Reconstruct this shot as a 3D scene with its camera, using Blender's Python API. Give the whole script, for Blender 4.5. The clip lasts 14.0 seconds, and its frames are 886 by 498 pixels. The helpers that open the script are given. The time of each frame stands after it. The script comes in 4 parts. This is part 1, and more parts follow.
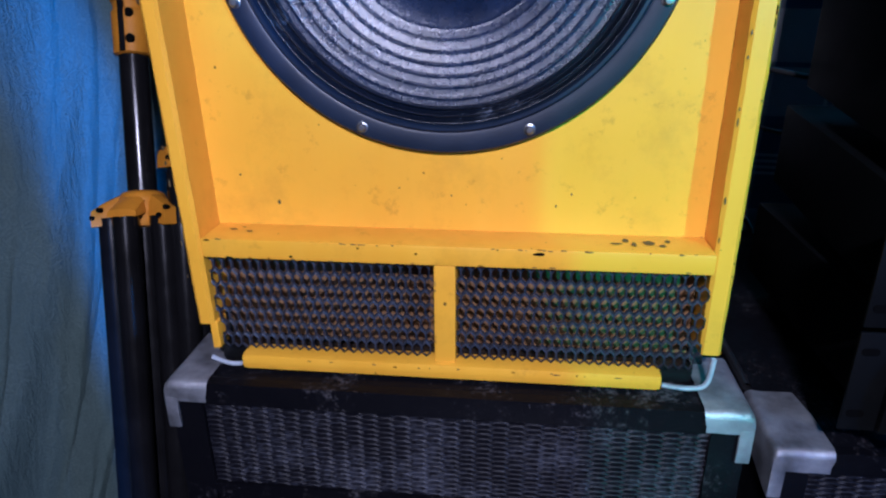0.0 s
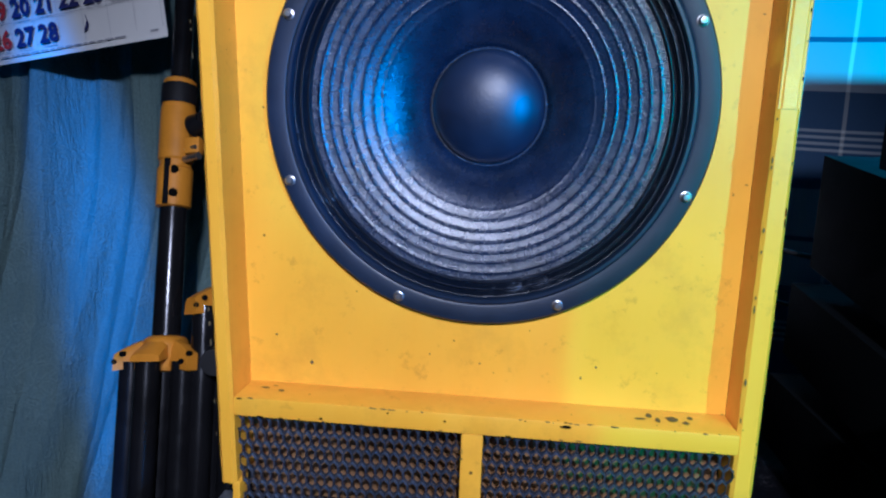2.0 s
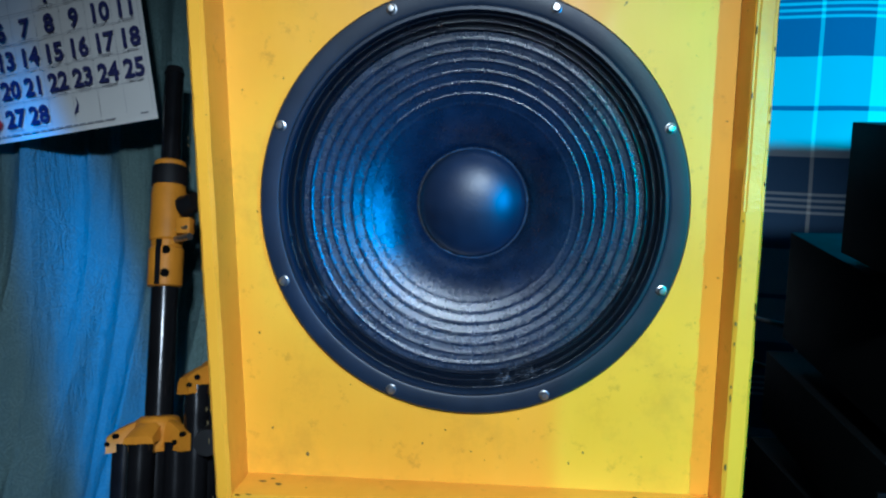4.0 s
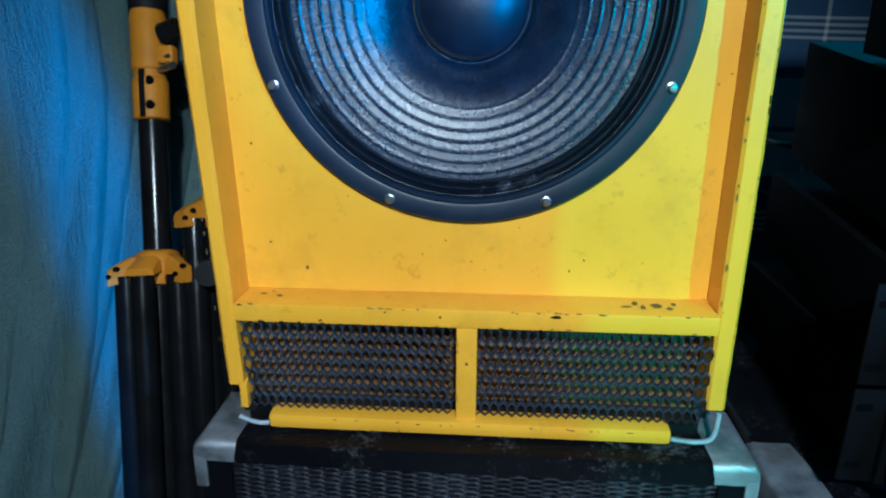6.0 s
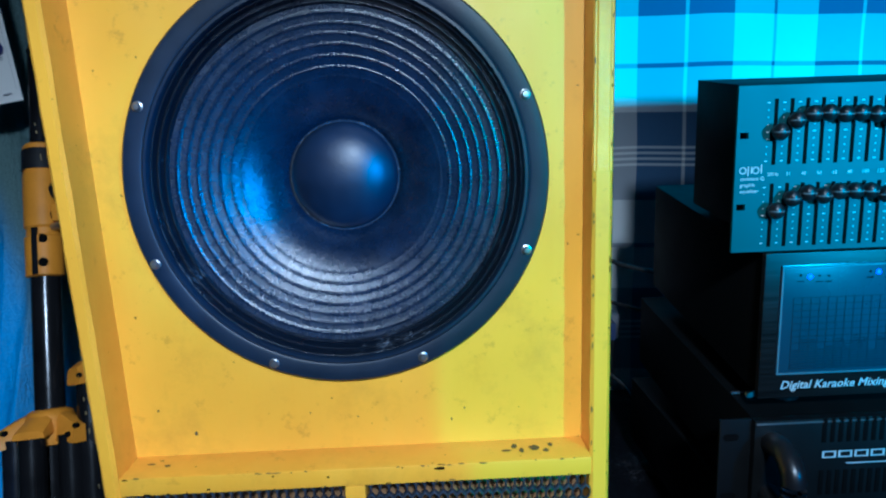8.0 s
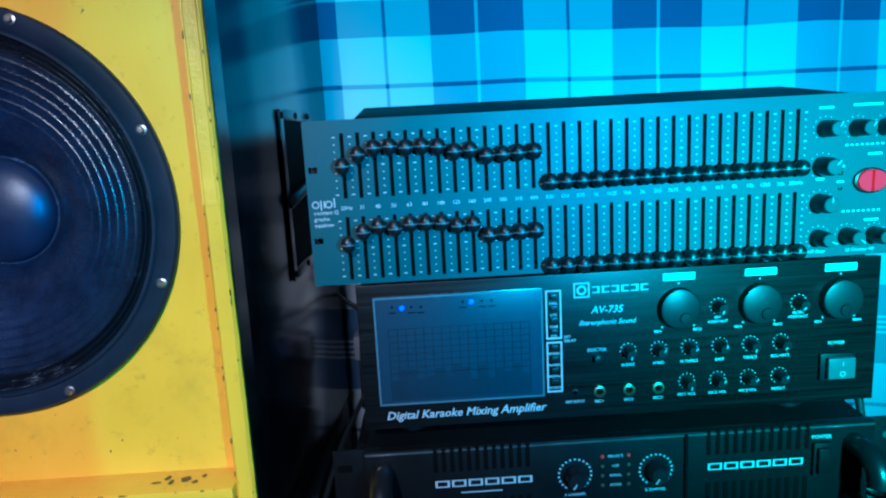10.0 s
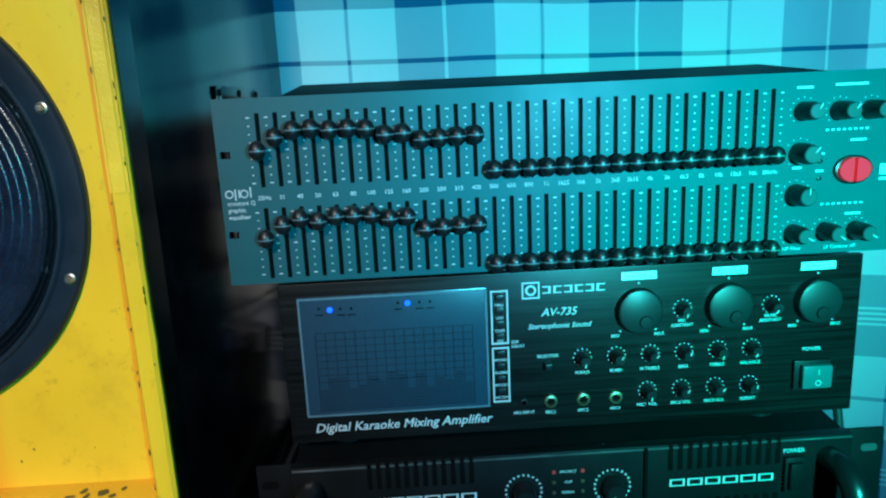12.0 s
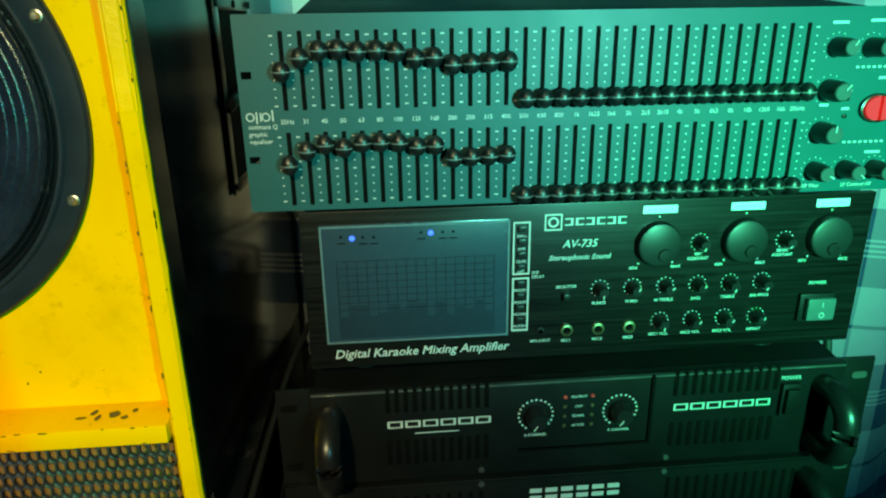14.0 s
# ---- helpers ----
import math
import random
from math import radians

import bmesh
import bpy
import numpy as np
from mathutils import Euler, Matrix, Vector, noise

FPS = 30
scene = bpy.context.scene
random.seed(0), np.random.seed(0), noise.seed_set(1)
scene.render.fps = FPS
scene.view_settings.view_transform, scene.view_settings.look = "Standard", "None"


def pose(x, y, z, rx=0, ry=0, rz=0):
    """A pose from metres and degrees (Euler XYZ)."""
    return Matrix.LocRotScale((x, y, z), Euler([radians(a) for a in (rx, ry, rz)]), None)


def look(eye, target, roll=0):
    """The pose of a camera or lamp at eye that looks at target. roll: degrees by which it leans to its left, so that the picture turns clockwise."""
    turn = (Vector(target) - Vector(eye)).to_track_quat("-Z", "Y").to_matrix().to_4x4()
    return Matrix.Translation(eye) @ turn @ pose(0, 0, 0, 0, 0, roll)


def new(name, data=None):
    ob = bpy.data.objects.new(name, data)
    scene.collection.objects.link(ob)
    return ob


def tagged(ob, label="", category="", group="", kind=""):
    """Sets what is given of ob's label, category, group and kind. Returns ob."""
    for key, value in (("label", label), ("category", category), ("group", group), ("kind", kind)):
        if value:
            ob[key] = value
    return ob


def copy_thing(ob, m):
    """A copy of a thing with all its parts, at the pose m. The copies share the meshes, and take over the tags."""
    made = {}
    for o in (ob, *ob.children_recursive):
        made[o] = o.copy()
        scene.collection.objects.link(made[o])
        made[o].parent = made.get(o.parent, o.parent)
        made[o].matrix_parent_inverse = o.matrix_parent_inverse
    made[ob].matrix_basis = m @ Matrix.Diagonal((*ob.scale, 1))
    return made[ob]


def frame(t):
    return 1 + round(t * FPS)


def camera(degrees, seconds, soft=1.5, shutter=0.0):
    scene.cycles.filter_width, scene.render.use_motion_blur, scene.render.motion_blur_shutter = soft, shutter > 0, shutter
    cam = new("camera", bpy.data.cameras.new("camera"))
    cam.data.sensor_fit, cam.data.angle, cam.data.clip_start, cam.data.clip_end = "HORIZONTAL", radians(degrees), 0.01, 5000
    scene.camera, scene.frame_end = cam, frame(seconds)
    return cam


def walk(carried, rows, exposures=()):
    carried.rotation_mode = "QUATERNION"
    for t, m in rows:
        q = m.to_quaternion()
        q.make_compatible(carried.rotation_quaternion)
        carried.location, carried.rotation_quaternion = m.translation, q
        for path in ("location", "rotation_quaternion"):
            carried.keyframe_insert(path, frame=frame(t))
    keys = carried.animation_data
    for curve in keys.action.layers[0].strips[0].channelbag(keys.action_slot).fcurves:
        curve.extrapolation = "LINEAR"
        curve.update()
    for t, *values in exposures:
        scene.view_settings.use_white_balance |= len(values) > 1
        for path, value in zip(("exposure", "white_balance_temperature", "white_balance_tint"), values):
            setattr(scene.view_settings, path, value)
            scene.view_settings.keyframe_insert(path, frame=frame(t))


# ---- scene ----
cam = camera(67.68, 14.0, soft=2.2)
# seconds, eye, yaw to the left, pitch up, lean
ROWS = [
    (0.0, 0.0708, 0.0939, 1.0447, 6.45, -21.84, -0.47),
    (0.5, 0.0490, 0.1058, 1.0219, 6.51, -24.41, -0.99),
    (1.0, 0.0479, 0.1013, 1.0169, 5.85, -22.52, -0.16),
    (1.5, 0.0379, 0.0969, 1.0380, 5.74, -17.46, 0.73),
    (2.0, 0.0395, 0.0727, 1.0818, 6.01, -10.33, 1.90),
    (2.2, 0.0410, 0.0655, 1.0964, 6.08, -7.39, 1.95),
    (4.3, 0.0323, 0.0505, 1.1439, 4.39, -7.81, 0.45),
    (4.5, 0.0307, 0.0473, 1.1355, 4.45, -9.27, 0.19),
    (5.0, 0.0304, 0.0490, 1.0908, 4.80, -17.30, 0.28),
    (5.5, 0.0354, 0.0507, 1.0719, 4.76, -20.80, 0.37),
    (6.0, 0.0335, 0.0624, 1.0777, 4.32, -18.28, 0.02),
    (6.5, 0.0354, 0.0607, 1.1163, 3.22, -12.80, 0.01),
    (7.0, 0.0354, 0.0452, 1.1514, 2.05, -7.66, 0.28),
    (7.5, 0.0423, 0.0341, 1.1673, 1.29, -7.45, -0.13),
    (8.0, 0.0856, 0.0426, 1.1505, -1.75, -10.82, -1.90),
    (8.5, 0.1864, 0.0441, 1.1393, -3.88, -11.09, -2.64),
    (8.7, 0.2342, 0.0485, 1.1348, -3.91, -11.68, -3.00),
    (10.8, 0.4712, 0.0257, 1.1825, -0.39, -9.71, -2.72),
    (11.0, 0.4757, 0.0261, 1.1853, -1.32, -10.25, -2.97),
    (11.5, 0.4849, 0.0410, 1.1840, -1.74, -11.18, -2.91),
    (12.0, 0.4768, 0.0909, 1.1582, -1.83, -12.06, -2.72),
    (12.5, 0.4657, 0.1263, 1.1343, -3.88, -12.66, -3.74),
    (13.0, 0.4485, 0.1029, 1.1801, -5.15, -14.61, -3.09),
    (13.5, 0.4374, 0.1032, 1.1708, -5.94, -15.83, -1.78),
    (14.0, 0.4334, 0.1002, 1.1657, -4.81, -19.11, -0.85),
]


def aim(x, y, z, yaw, pitch, lean):
    return pose(x, y, z, 90 + pitch, 0, yaw) @ pose(0, 0, 0, 0, 0, lean)


EXPOSURES = [
    (0.0, -0.15, 4600, 27), (1.2, -0.15, 4450, 19), (2.2, -0.1, 4400, 16), (4.3, -0.15, 4300, -4), (7.3, -0.15, 4250, -8), (8.2, -0.1, 3950, 1), (8.7, -0.05, 3950, 5),
    (10.8, -0.37, 4600, 14), (11.5, -0.37, 4900, 10), (12.5, -0.32, 6200, -5), (13.2, -0.3, 8000, -17), (14.0, -0.2, 10500, -29),
]
walk(cam, [(t, aim(*r)) for t, *r in ROWS], EXPOSURES)

# ---- light ----
world = bpy.data.worlds.new("world")
scene.world = world
world.use_nodes = True
world.node_tree.nodes["Background"].inputs[0].default_value = (0.35, 0.5, 0.7, 1)
world.node_tree.nodes["Background"].inputs[1].default_value = 0.002


def lamp(name, kind, m, watts, colour, size, spot=None, blend=0.3):
    data = bpy.data.lights.new(name, kind)
    data.energy, data.color, data.shadow_soft_size = watts, colour, size
    if spot:
        data.spot_size, data.spot_blend = radians(spot), blend
    ob = new(name, data)
    ob.matrix_world = m
    return ob


BULB = (0.17, -0.55, 1.62)
PARTY = (0.80, -0.42, 1.21)
lamp("work_lamp", "SPOT", look(BULB, (-0.18, 0.64, 0.68)), 115, (1.0, 0.84, 0.68), 0.045, 76, 1.0)
lamp("party_light_glow", "POINT", pose(*PARTY), 12, (0.03, 0.42, 1.0), 0.03)
lamp("party_light_beam", "SPOT", look(PARTY, (0.92, 1.0, 1.27)), 172, (0.14, 0.70, 0.79), 0.03, 74, 0.9)
lamp("party_light_cone_beam", "SPOT", look(PARTY, (-0.03, 0.68, 1.09)), 105, (0.02, 0.44, 1.0), 0.03, 15, 0.8)
lamp("party_light_green_beam", "SPOT", look(PARTY, (0.84, 0.57, 0.98)), 95, (0.02, 0.90, 0.16), 0.03, 36, 1.0)
# Added spot, away from PARTY, for the blue band on the lace curtain.
ray = lamp("added_curtain_ray", "SPOT", look((-0.30, -0.75, 1.62), (-0.610, 1.10, 0.60), 12), 330, (0.015, 0.36, 1.0), 0.03, 42, 0.8)
ray.scale = (0.15, 1, 1)
patch = lamp("party_light_patch", "SPOT", look(PARTY, (0.180, 0.64, 0.92)), 40, (0.06, 0.85, 0.40), 0.010, 46, 0.35)
patch.scale = (0.14, 1, 1)


# ---- materials ----
class Nodes:
    def __init__(self, name, rough=0.5, metal=0.0, colour=(0.5, 0.5, 0.5), spec=0.5, coat=0.0):
        self.mat = bpy.data.materials.new(name)
        self.mat.use_nodes = True
        self.tree = self.mat.node_tree
        self.bsdf = self.tree.nodes["Principled BSDF"]
        self.set("Base Color", (*colour, 1))
        self.set("Roughness", rough)
        self.set("Metallic", metal)
        self.set("Specular IOR Level", spec)
        self.set("Coat Weight", coat)
        self.coord = self.add("ShaderNodeTexCoord").outputs["Object"]

    def set(self, key, value):
        self.bsdf.inputs[key].default_value = value

    def add(self, kind, **props):
        node = self.tree.nodes.new(kind)
        for key, value in props.items():
            setattr(node, key, value)
        return node

    def link(self, a, b):
        self.tree.links.new(a, b)

    def put(self, socket, value):
        if isinstance(value, bpy.types.NodeSocket):
            self.link(value, socket)
        else:
            socket.default_value = value

    def math(self, op, a, b=0.0, clamp=False):
        n = self.add("ShaderNodeMath", operation=op, use_clamp=clamp)
        self.put(n.inputs[0], a)
        self.put(n.inputs[1], b)
        return n.outputs[0]

    def noise(self, scale, detail=4.0, rough=0.6, stretch=(1, 1, 1)):
        m = self.add("ShaderNodeMapping")
        self.link(self.coord, m.inputs[0])
        m.inputs["Scale"].default_value = stretch
        n = self.add("ShaderNodeTexNoise")
        self.link(m.outputs[0], n.inputs["Vector"])
        n.inputs["Scale"].default_value, n.inputs["Detail"].default_value, n.inputs["Roughness"].default_value = scale, detail, rough
        return n.outputs["Fac"]

    def ramp(self, fac, *stops):
        r = self.add("ShaderNodeValToRGB")
        self.link(fac, r.inputs[0])
        el = r.color_ramp.elements
        while len(el) < len(stops):
            el.new(0.5)
        for e, (at, c) in zip(el, stops):
            e.position = at
            e.color = (*c, 1) if len(c) == 3 else c
        return r.outputs[0]

    def mix(self, fac, a, b):
        n = self.add("ShaderNodeMix", data_type="RGBA")
        self.put(n.inputs[0], fac)
        self.put(n.inputs[6], (*a, 1) if isinstance(a, tuple) else a)
        self.put(n.inputs[7], (*b, 1) if isinstance(b, tuple) else b)
        return n.outputs[2]

    def bump(self, height, strength=0.3, distance=0.001):
        n = self.add("ShaderNodeBump")
        n.inputs["Strength"].default_value, n.inputs["Distance"].default_value = strength, distance
        self.link(height, n.inputs["Height"])
        self.link(n.outputs[0], self.bsdf.inputs["Normal"])

    def colour(self, socket):
        self.link(socket, self.bsdf.inputs["Base Color"])

    def rough(self, lo, hi, fac):
        n = self.add("ShaderNodeMapRange")
        self.link(fac, n.inputs[0])
        n.inputs[3].default_value, n.inputs[4].default_value = lo, hi
        self.link(n.outputs[0], self.bsdf.inputs["Roughness"])


def g(v):
    return (v, v, v)


def paint_yellow():
    n = Nodes("worn_yellow_paint", 0.42, spec=0.35)
    base = n.ramp(n.noise(4, 3), (0.3, (0.70, 0.345, 0.008)), (0.7, (0.83, 0.435, 0.012)))
    streak = n.ramp(n.noise(26, 4, 0.6, (1, 1, 0.12)), (0.42, g(0)), (0.72, g(0.30)))
    c = n.mix(streak, base, (0.85, 0.49, 0.03))
    smudge = n.ramp(n.noise(9, 7, 0.72), (0.54, g(0)), (0.78, g(0.40)))
    c = n.mix(smudge, c, (0.34, 0.18, 0.018))
    grime = n.ramp(n.noise(48, 5, 0.75), (0.60, g(0)), (0.74, g(0.45)))
    c = n.mix(grime, c, (0.28, 0.15, 0.02))
    specks = n.ramp(n.noise(120, 2, 0.5), (0.752, g(0)), (0.775, g(0.9)))
    c = n.mix(specks, c, (0.05, 0.03, 0.01))
    n.colour(c)
    n.rough(0.33, 0.55, n.noise(30))
    n.bump(n.math("ADD", n.noise(22, 3, 0.5, (1, 1, 0.3)), n.math("MULTIPLY", n.noise(140, 4), 0.35)), 0.22, 0.0016)
    return n.mat


def plain(name, colour, rough, metal=0.0, vary=0.25, scale=60, bump=0.1, spec=0.5, coat=0.0):
    n = Nodes(name, rough, metal, colour, spec, coat)
    a = tuple(v * (1 - vary) for v in colour)
    b = tuple(min(1, v * (1 + vary)) for v in colour)
    n.colour(n.ramp(n.noise(scale / 6, 5), (0.3, a), (0.7, b)))
    n.rough(max(0.03, rough - 0.08), min(1, rough + 0.1), n.noise(scale / 3))
    if bump:
        n.bump(n.noise(scale * 4, 4), bump, 0.0006)
    return n.mat


def speckled(name, colour, dust, rough, amount=0.55, spec=0.12):
    n = Nodes(name, rough, spec=spec)
    fine = n.math("ADD", n.math("MULTIPLY", n.noise(170, 6, 0.8), 0.6), n.math("MULTIPLY", n.noise(14, 3), 0.4))
    d = n.ramp(fine, (amount, g(0)), (amount + 0.10, g(0.75)))
    n.colour(n.mix(d, colour, dust))
    n.rough(rough - 0.1, rough + 0.2, n.noise(60))
    n.bump(n.noise(240, 5, 0.7), 0.5, 0.001)
    return n.mat


def cone_paper():
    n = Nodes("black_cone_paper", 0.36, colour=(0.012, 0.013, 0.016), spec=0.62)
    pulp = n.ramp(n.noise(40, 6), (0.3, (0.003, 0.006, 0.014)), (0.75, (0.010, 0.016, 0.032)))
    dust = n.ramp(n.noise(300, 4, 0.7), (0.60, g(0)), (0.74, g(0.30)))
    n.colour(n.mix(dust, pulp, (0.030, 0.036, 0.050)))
    n.rough(0.19, 0.36, n.noise(90, 6, 0.75))
    n.bump(n.noise(420, 5, 0.75), 0.45, 0.00065)
    return n.mat


def plaid():
    """Checked cotton: broad white and navy bands both ways, four fine white lines in each navy weft band."""
    n = Nodes("checked_cotton", 0.85, spec=0.15)
    sep = n.add("ShaderNodeSeparateXYZ")
    n.link(n.coord, sep.inputs[0])
    wob = n.math("MULTIPLY", n.math("SUBTRACT", n.noise(3.0, 2), 0.5), 0.012)
    x, z = n.math("ADD", sep.outputs[0], wob), n.math("ADD", n.math("ADD", sep.outputs[2], wob), n.math("MULTIPLY", sep.outputs[0], 0.013))

    def cell(v, zero, period):
        return n.math("FRACT", n.math("DIVIDE", n.math("SUBTRACT", v, zero - 30 * period), period))

    def line(u, at, half):
        return n.math("LESS_THAN", n.math("ABSOLUTE", n.math("SUBTRACT", u, at)), half)

    u, w = cell(x, 0.454, 0.304), cell(z, 1.005, 0.305)
    warp, weft = n.math("LESS_THAN", u, 0.5), n.math("LESS_THAN", n.math("ABSOLUTE", n.math("SUBTRACT", w, 0.27)), 0.245)
    light = line(u, 0.25, 0.009)
    dark = line(u, 0.75, 0.009)
    warp_dark = n.math("ADD", n.math("SUBTRACT", warp, light, True), dark, True)
    weft_dark = n.math("ADD", weft, line(w, 0.765, 0.012), True)
    for k in range(4):
        weft_dark = n.math("SUBTRACT", weft_dark, line(w, 0.222 + 0.032 * k, 0.0075), True)
    white, navy, sky = (0.72, 0.72, 0.70), (0.022, 0.045, 0.12), (0.30, 0.42, 0.55)
    a = n.mix(warp_dark, white, (0.06, 0.12, 0.24))
    b = n.mix(weft_dark, white, navy)
    c = n.mix(0.5, a, b)
    c = n.mix(n.math("MULTIPLY", n.noise(900, 2), 0.16), c, sky)
    n.colour(c)
    n.set("Sheen Weight", 0.2)
    n.bump(n.noise(700, 3), 0.25, 0.0006)
    return n.mat


def lace():
    n = Nodes("teal_lace_cloth", 0.9, spec=0.1)
    v = n.add("ShaderNodeTexVoronoi", feature="DISTANCE_TO_EDGE")
    warp = n.add("ShaderNodeVectorMath", operation="ADD")
    n.link(n.coord, warp.inputs[0])
    swirl = n.add("ShaderNodeTexNoise")
    n.link(n.coord, swirl.inputs["Vector"])
    swirl.inputs["Scale"].default_value = 22
    grow = n.add("ShaderNodeVectorMath", operation="SCALE")
    n.link(swirl.outputs["Color"], grow.inputs[0])
    grow.inputs["Scale"].default_value = 0.035
    n.link(grow.outputs[0], warp.inputs[1])
    n.link(warp.outputs[0], v.inputs["Vector"])
    v.inputs["Scale"].default_value = 46
    rim = n.math("ABSOLUTE", n.math("SUBTRACT", v.outputs["Distance"], 0.13))
    petals = n.math("SUBTRACT", 1.0, n.math("MULTIPLY", rim, 9.0, True), True)
    patch = n.ramp(n.noise(5.0, 3), (0.45, g(0)), (0.54, g(1)))
    weave = n.math("MULTIPLY", n.noise(420, 2), 0.3)
    relief = n.math("MULTIPLY", n.math("ADD", petals, weave), patch)
    fine = n.noise(260, 4, 0.7)
    n.colour(n.ramp(n.math("ADD", n.math("MULTIPLY", relief, 0.15), n.math("MULTIPLY", fine, 0.7)), (0.12, (0.105, 0.160, 0.160)), (0.60, (0.185, 0.262, 0.258))))
    crinkle = n.noise(40, 7, 0.72, (1, 1, 0.16))
    n.bump(n.math("ADD", n.math("MULTIPLY", relief, 0.10), n.math("ADD", n.math("MULTIPLY", fine, 0.35), n.math("MULTIPLY", crinkle, 1.5))), 1.0, 0.011)
    return n.mat


def side_lacquer():
    """Glossy black brushed-on lacquer with dust, drips and rubbed streaks."""
    n = Nodes("streaked_black_lacquer", 0.2, spec=0.55)
    streak = n.ramp(n.noise(30, 5, 0.7, (1, 1, 0.10)), (0.56, g(0)), (0.74, g(0.5)))
    c = n.mix(streak, (0.004, 0.004, 0.005), (0.020, 0.022, 0.022))
    speck = n.ramp(n.noise(210, 3, 0.6), (0.70, g(0)), (0.76, g(0.8)))
    c = n.mix(speck, c, (0.10, 0.105, 0.10))
    rub = n.ramp(n.noise(7, 4, 0.6), (0.52, g(0)), (0.72, g(0.6)))
    n.colour(n.mix(rub, c, (0.036, 0.028, 0.026)))
    n.rough(0.07, 0.26, n.noise(11, 5, 0.65))
    n.bump(n.math("ADD", n.noise(16, 3, 0.5, (1, 1, 0.25)), n.math("MULTIPLY", n.noise(190, 3), 0.12)), 0.10, 0.0015)
    return n.mat


def brushed_black():
    n = Nodes("brushed_black_panel", 0.34, 0.2, (0.02, 0.02, 0.022), 0.28)
    s = n.noise(120, 5, 0.7, (0.05, 1, 3))
    n.colour(n.ramp(s, (0.35, g(0.002)), (0.7, g(0.013))))
    n.rough(0.26, 0.46, s)
    n.bump(s, 0.15, 0.0004)
    return n.mat


def glow(name, colour, strength):
    n = Nodes(name, 0.3, colour=colour)
    n.set("Emission Color", (*colour, 1))
    n.set("Emission Strength", strength)
    return n.mat


YELLOW = paint_yellow()
GLOSS = plain("black_gloss_lacquer", (0.006, 0.0065, 0.007), 0.20, vary=0.3, scale=30, bump=0.05, spec=0.5)
BLACK = speckled("scuffed_black_paint", (0.003, 0.003, 0.0045), (0.085, 0.08, 0.085), 0.45, 0.545)
MATT = plain("matt_black_paint", (0.006, 0.006, 0.007), 0.6, spec=0.2)
CONE = cone_paper()
SEAM = speckled("grey_glue_seam", (0.02, 0.024, 0.034), (0.16, 0.17, 0.20), 0.4, 0.50)
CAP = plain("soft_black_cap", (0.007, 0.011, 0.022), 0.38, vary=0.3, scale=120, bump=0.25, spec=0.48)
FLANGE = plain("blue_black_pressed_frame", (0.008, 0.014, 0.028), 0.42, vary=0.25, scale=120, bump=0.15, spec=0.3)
# The pale flecks here are glints on the shiny bumps, put into the colour.
RUBBER = speckled("glint_flecked_black_surround", (0.004, 0.006, 0.011), (0.24, 0.26, 0.30), 0.26, 0.575, 0.6)
RESIDUE = plain("yellowed_sticky_tape", (0.74, 0.38, 0.025), 0.34, vary=0.2, scale=70, bump=0.9, spec=0.35)
STEEL = plain("dull_zinc", (0.36, 0.36, 0.36), 0.30, 0.9, 0.2, 200)
SILVER = plain("dented_silver_corner", (0.29, 0.30, 0.32), 0.42, 0.6, 0.55, 160, 1.0)
WIRE = plain("black_expanded_metal", (0.030, 0.035, 0.050), 0.42, 0.0, 0.4, 120, 0.1, 0.5)
WIREDARK = speckled("dusty_black_expanded_metal", (0.006, 0.006, 0.009), (0.055, 0.058, 0.075), 0.40, 0.50)
WOOD = plain("bare_plywood", (0.17, 0.090, 0.030), 0.7, vary=0.35, scale=40)
TAPE = plain("silver_paint_smear", (0.36, 0.40, 0.45), 0.5, 0.3, 0.4, 150, 0.6)
PLAID, LACE = plaid(), lace()
SIDE = side_lacquer()
SCUFF = plain("dark_scuff", (0.10, 0.075, 0.03), 0.6, bump=0)
PAPER = plain("calendar_paper", (0.70, 0.69, 0.66), 0.8, vary=0.06, scale=30, bump=0.03)
INK = plain("navy_ink", (0.020, 0.022, 0.11), 0.7, vary=0.1, bump=0)
REDINK = plain("red_ink", (0.45, 0.03, 0.03), 0.7, vary=0.1, bump=0)
GREYINK = plain("grey_ink", (0.30, 0.30, 0.33), 0.7, vary=0.1, bump=0)
EQ = plain("grey_anodised_panel", (0.013, 0.066, 0.075), 0.46, 0.0, 0.06, 60, 0.04, 0.35)
STEELBLACK = plain("black_steel_case", (0.0035, 0.004, 0.0042), 0.5, 0.0, 0.25, 80, 0.1, 0.06)
AMPBLACK = plain("black_painted_panel", (0.0045, 0.005, 0.0055), 0.45, 0.0, 0.25, 80, 0.08, 0.16)
BRUSHED = brushed_black()
KNOB = plain("black_plastic", (0.007, 0.007, 0.008), 0.34, vary=0.2, bump=0)
KNOBTOP = plain("grey_knob_cap", (0.07, 0.09, 0.095), 0.34, 0.3, 0.1, bump=0)
WHITE = plain("white_print", (0.42, 0.45, 0.46), 0.6, vary=0.04, bump=0)
STICKER = plain("pale_label_tape", (0.70, 0.72, 0.74), 0.6, vary=0.1, bump=0)
HOLE = plain("dark_slot", (0.002, 0.002, 0.002), 0.7, vary=0.1, bump=0, spec=0.05)
REDPLASTIC = glow("lit_red_rocker", (0.80, 0.012, 0.03), 0.5)
BRASS = plain("brass_socket", (0.30, 0.25, 0.15), 0.35, 0.9, 0.15, bump=0)
SCREEN = plain("smoked_display_window", (0.020, 0.040, 0.064), 0.25, vary=0.08, scale=30, bump=0, spec=0.5)
BLUELED = glow("blue_indicator", (0.03, 0.10, 1.0), 2.5)
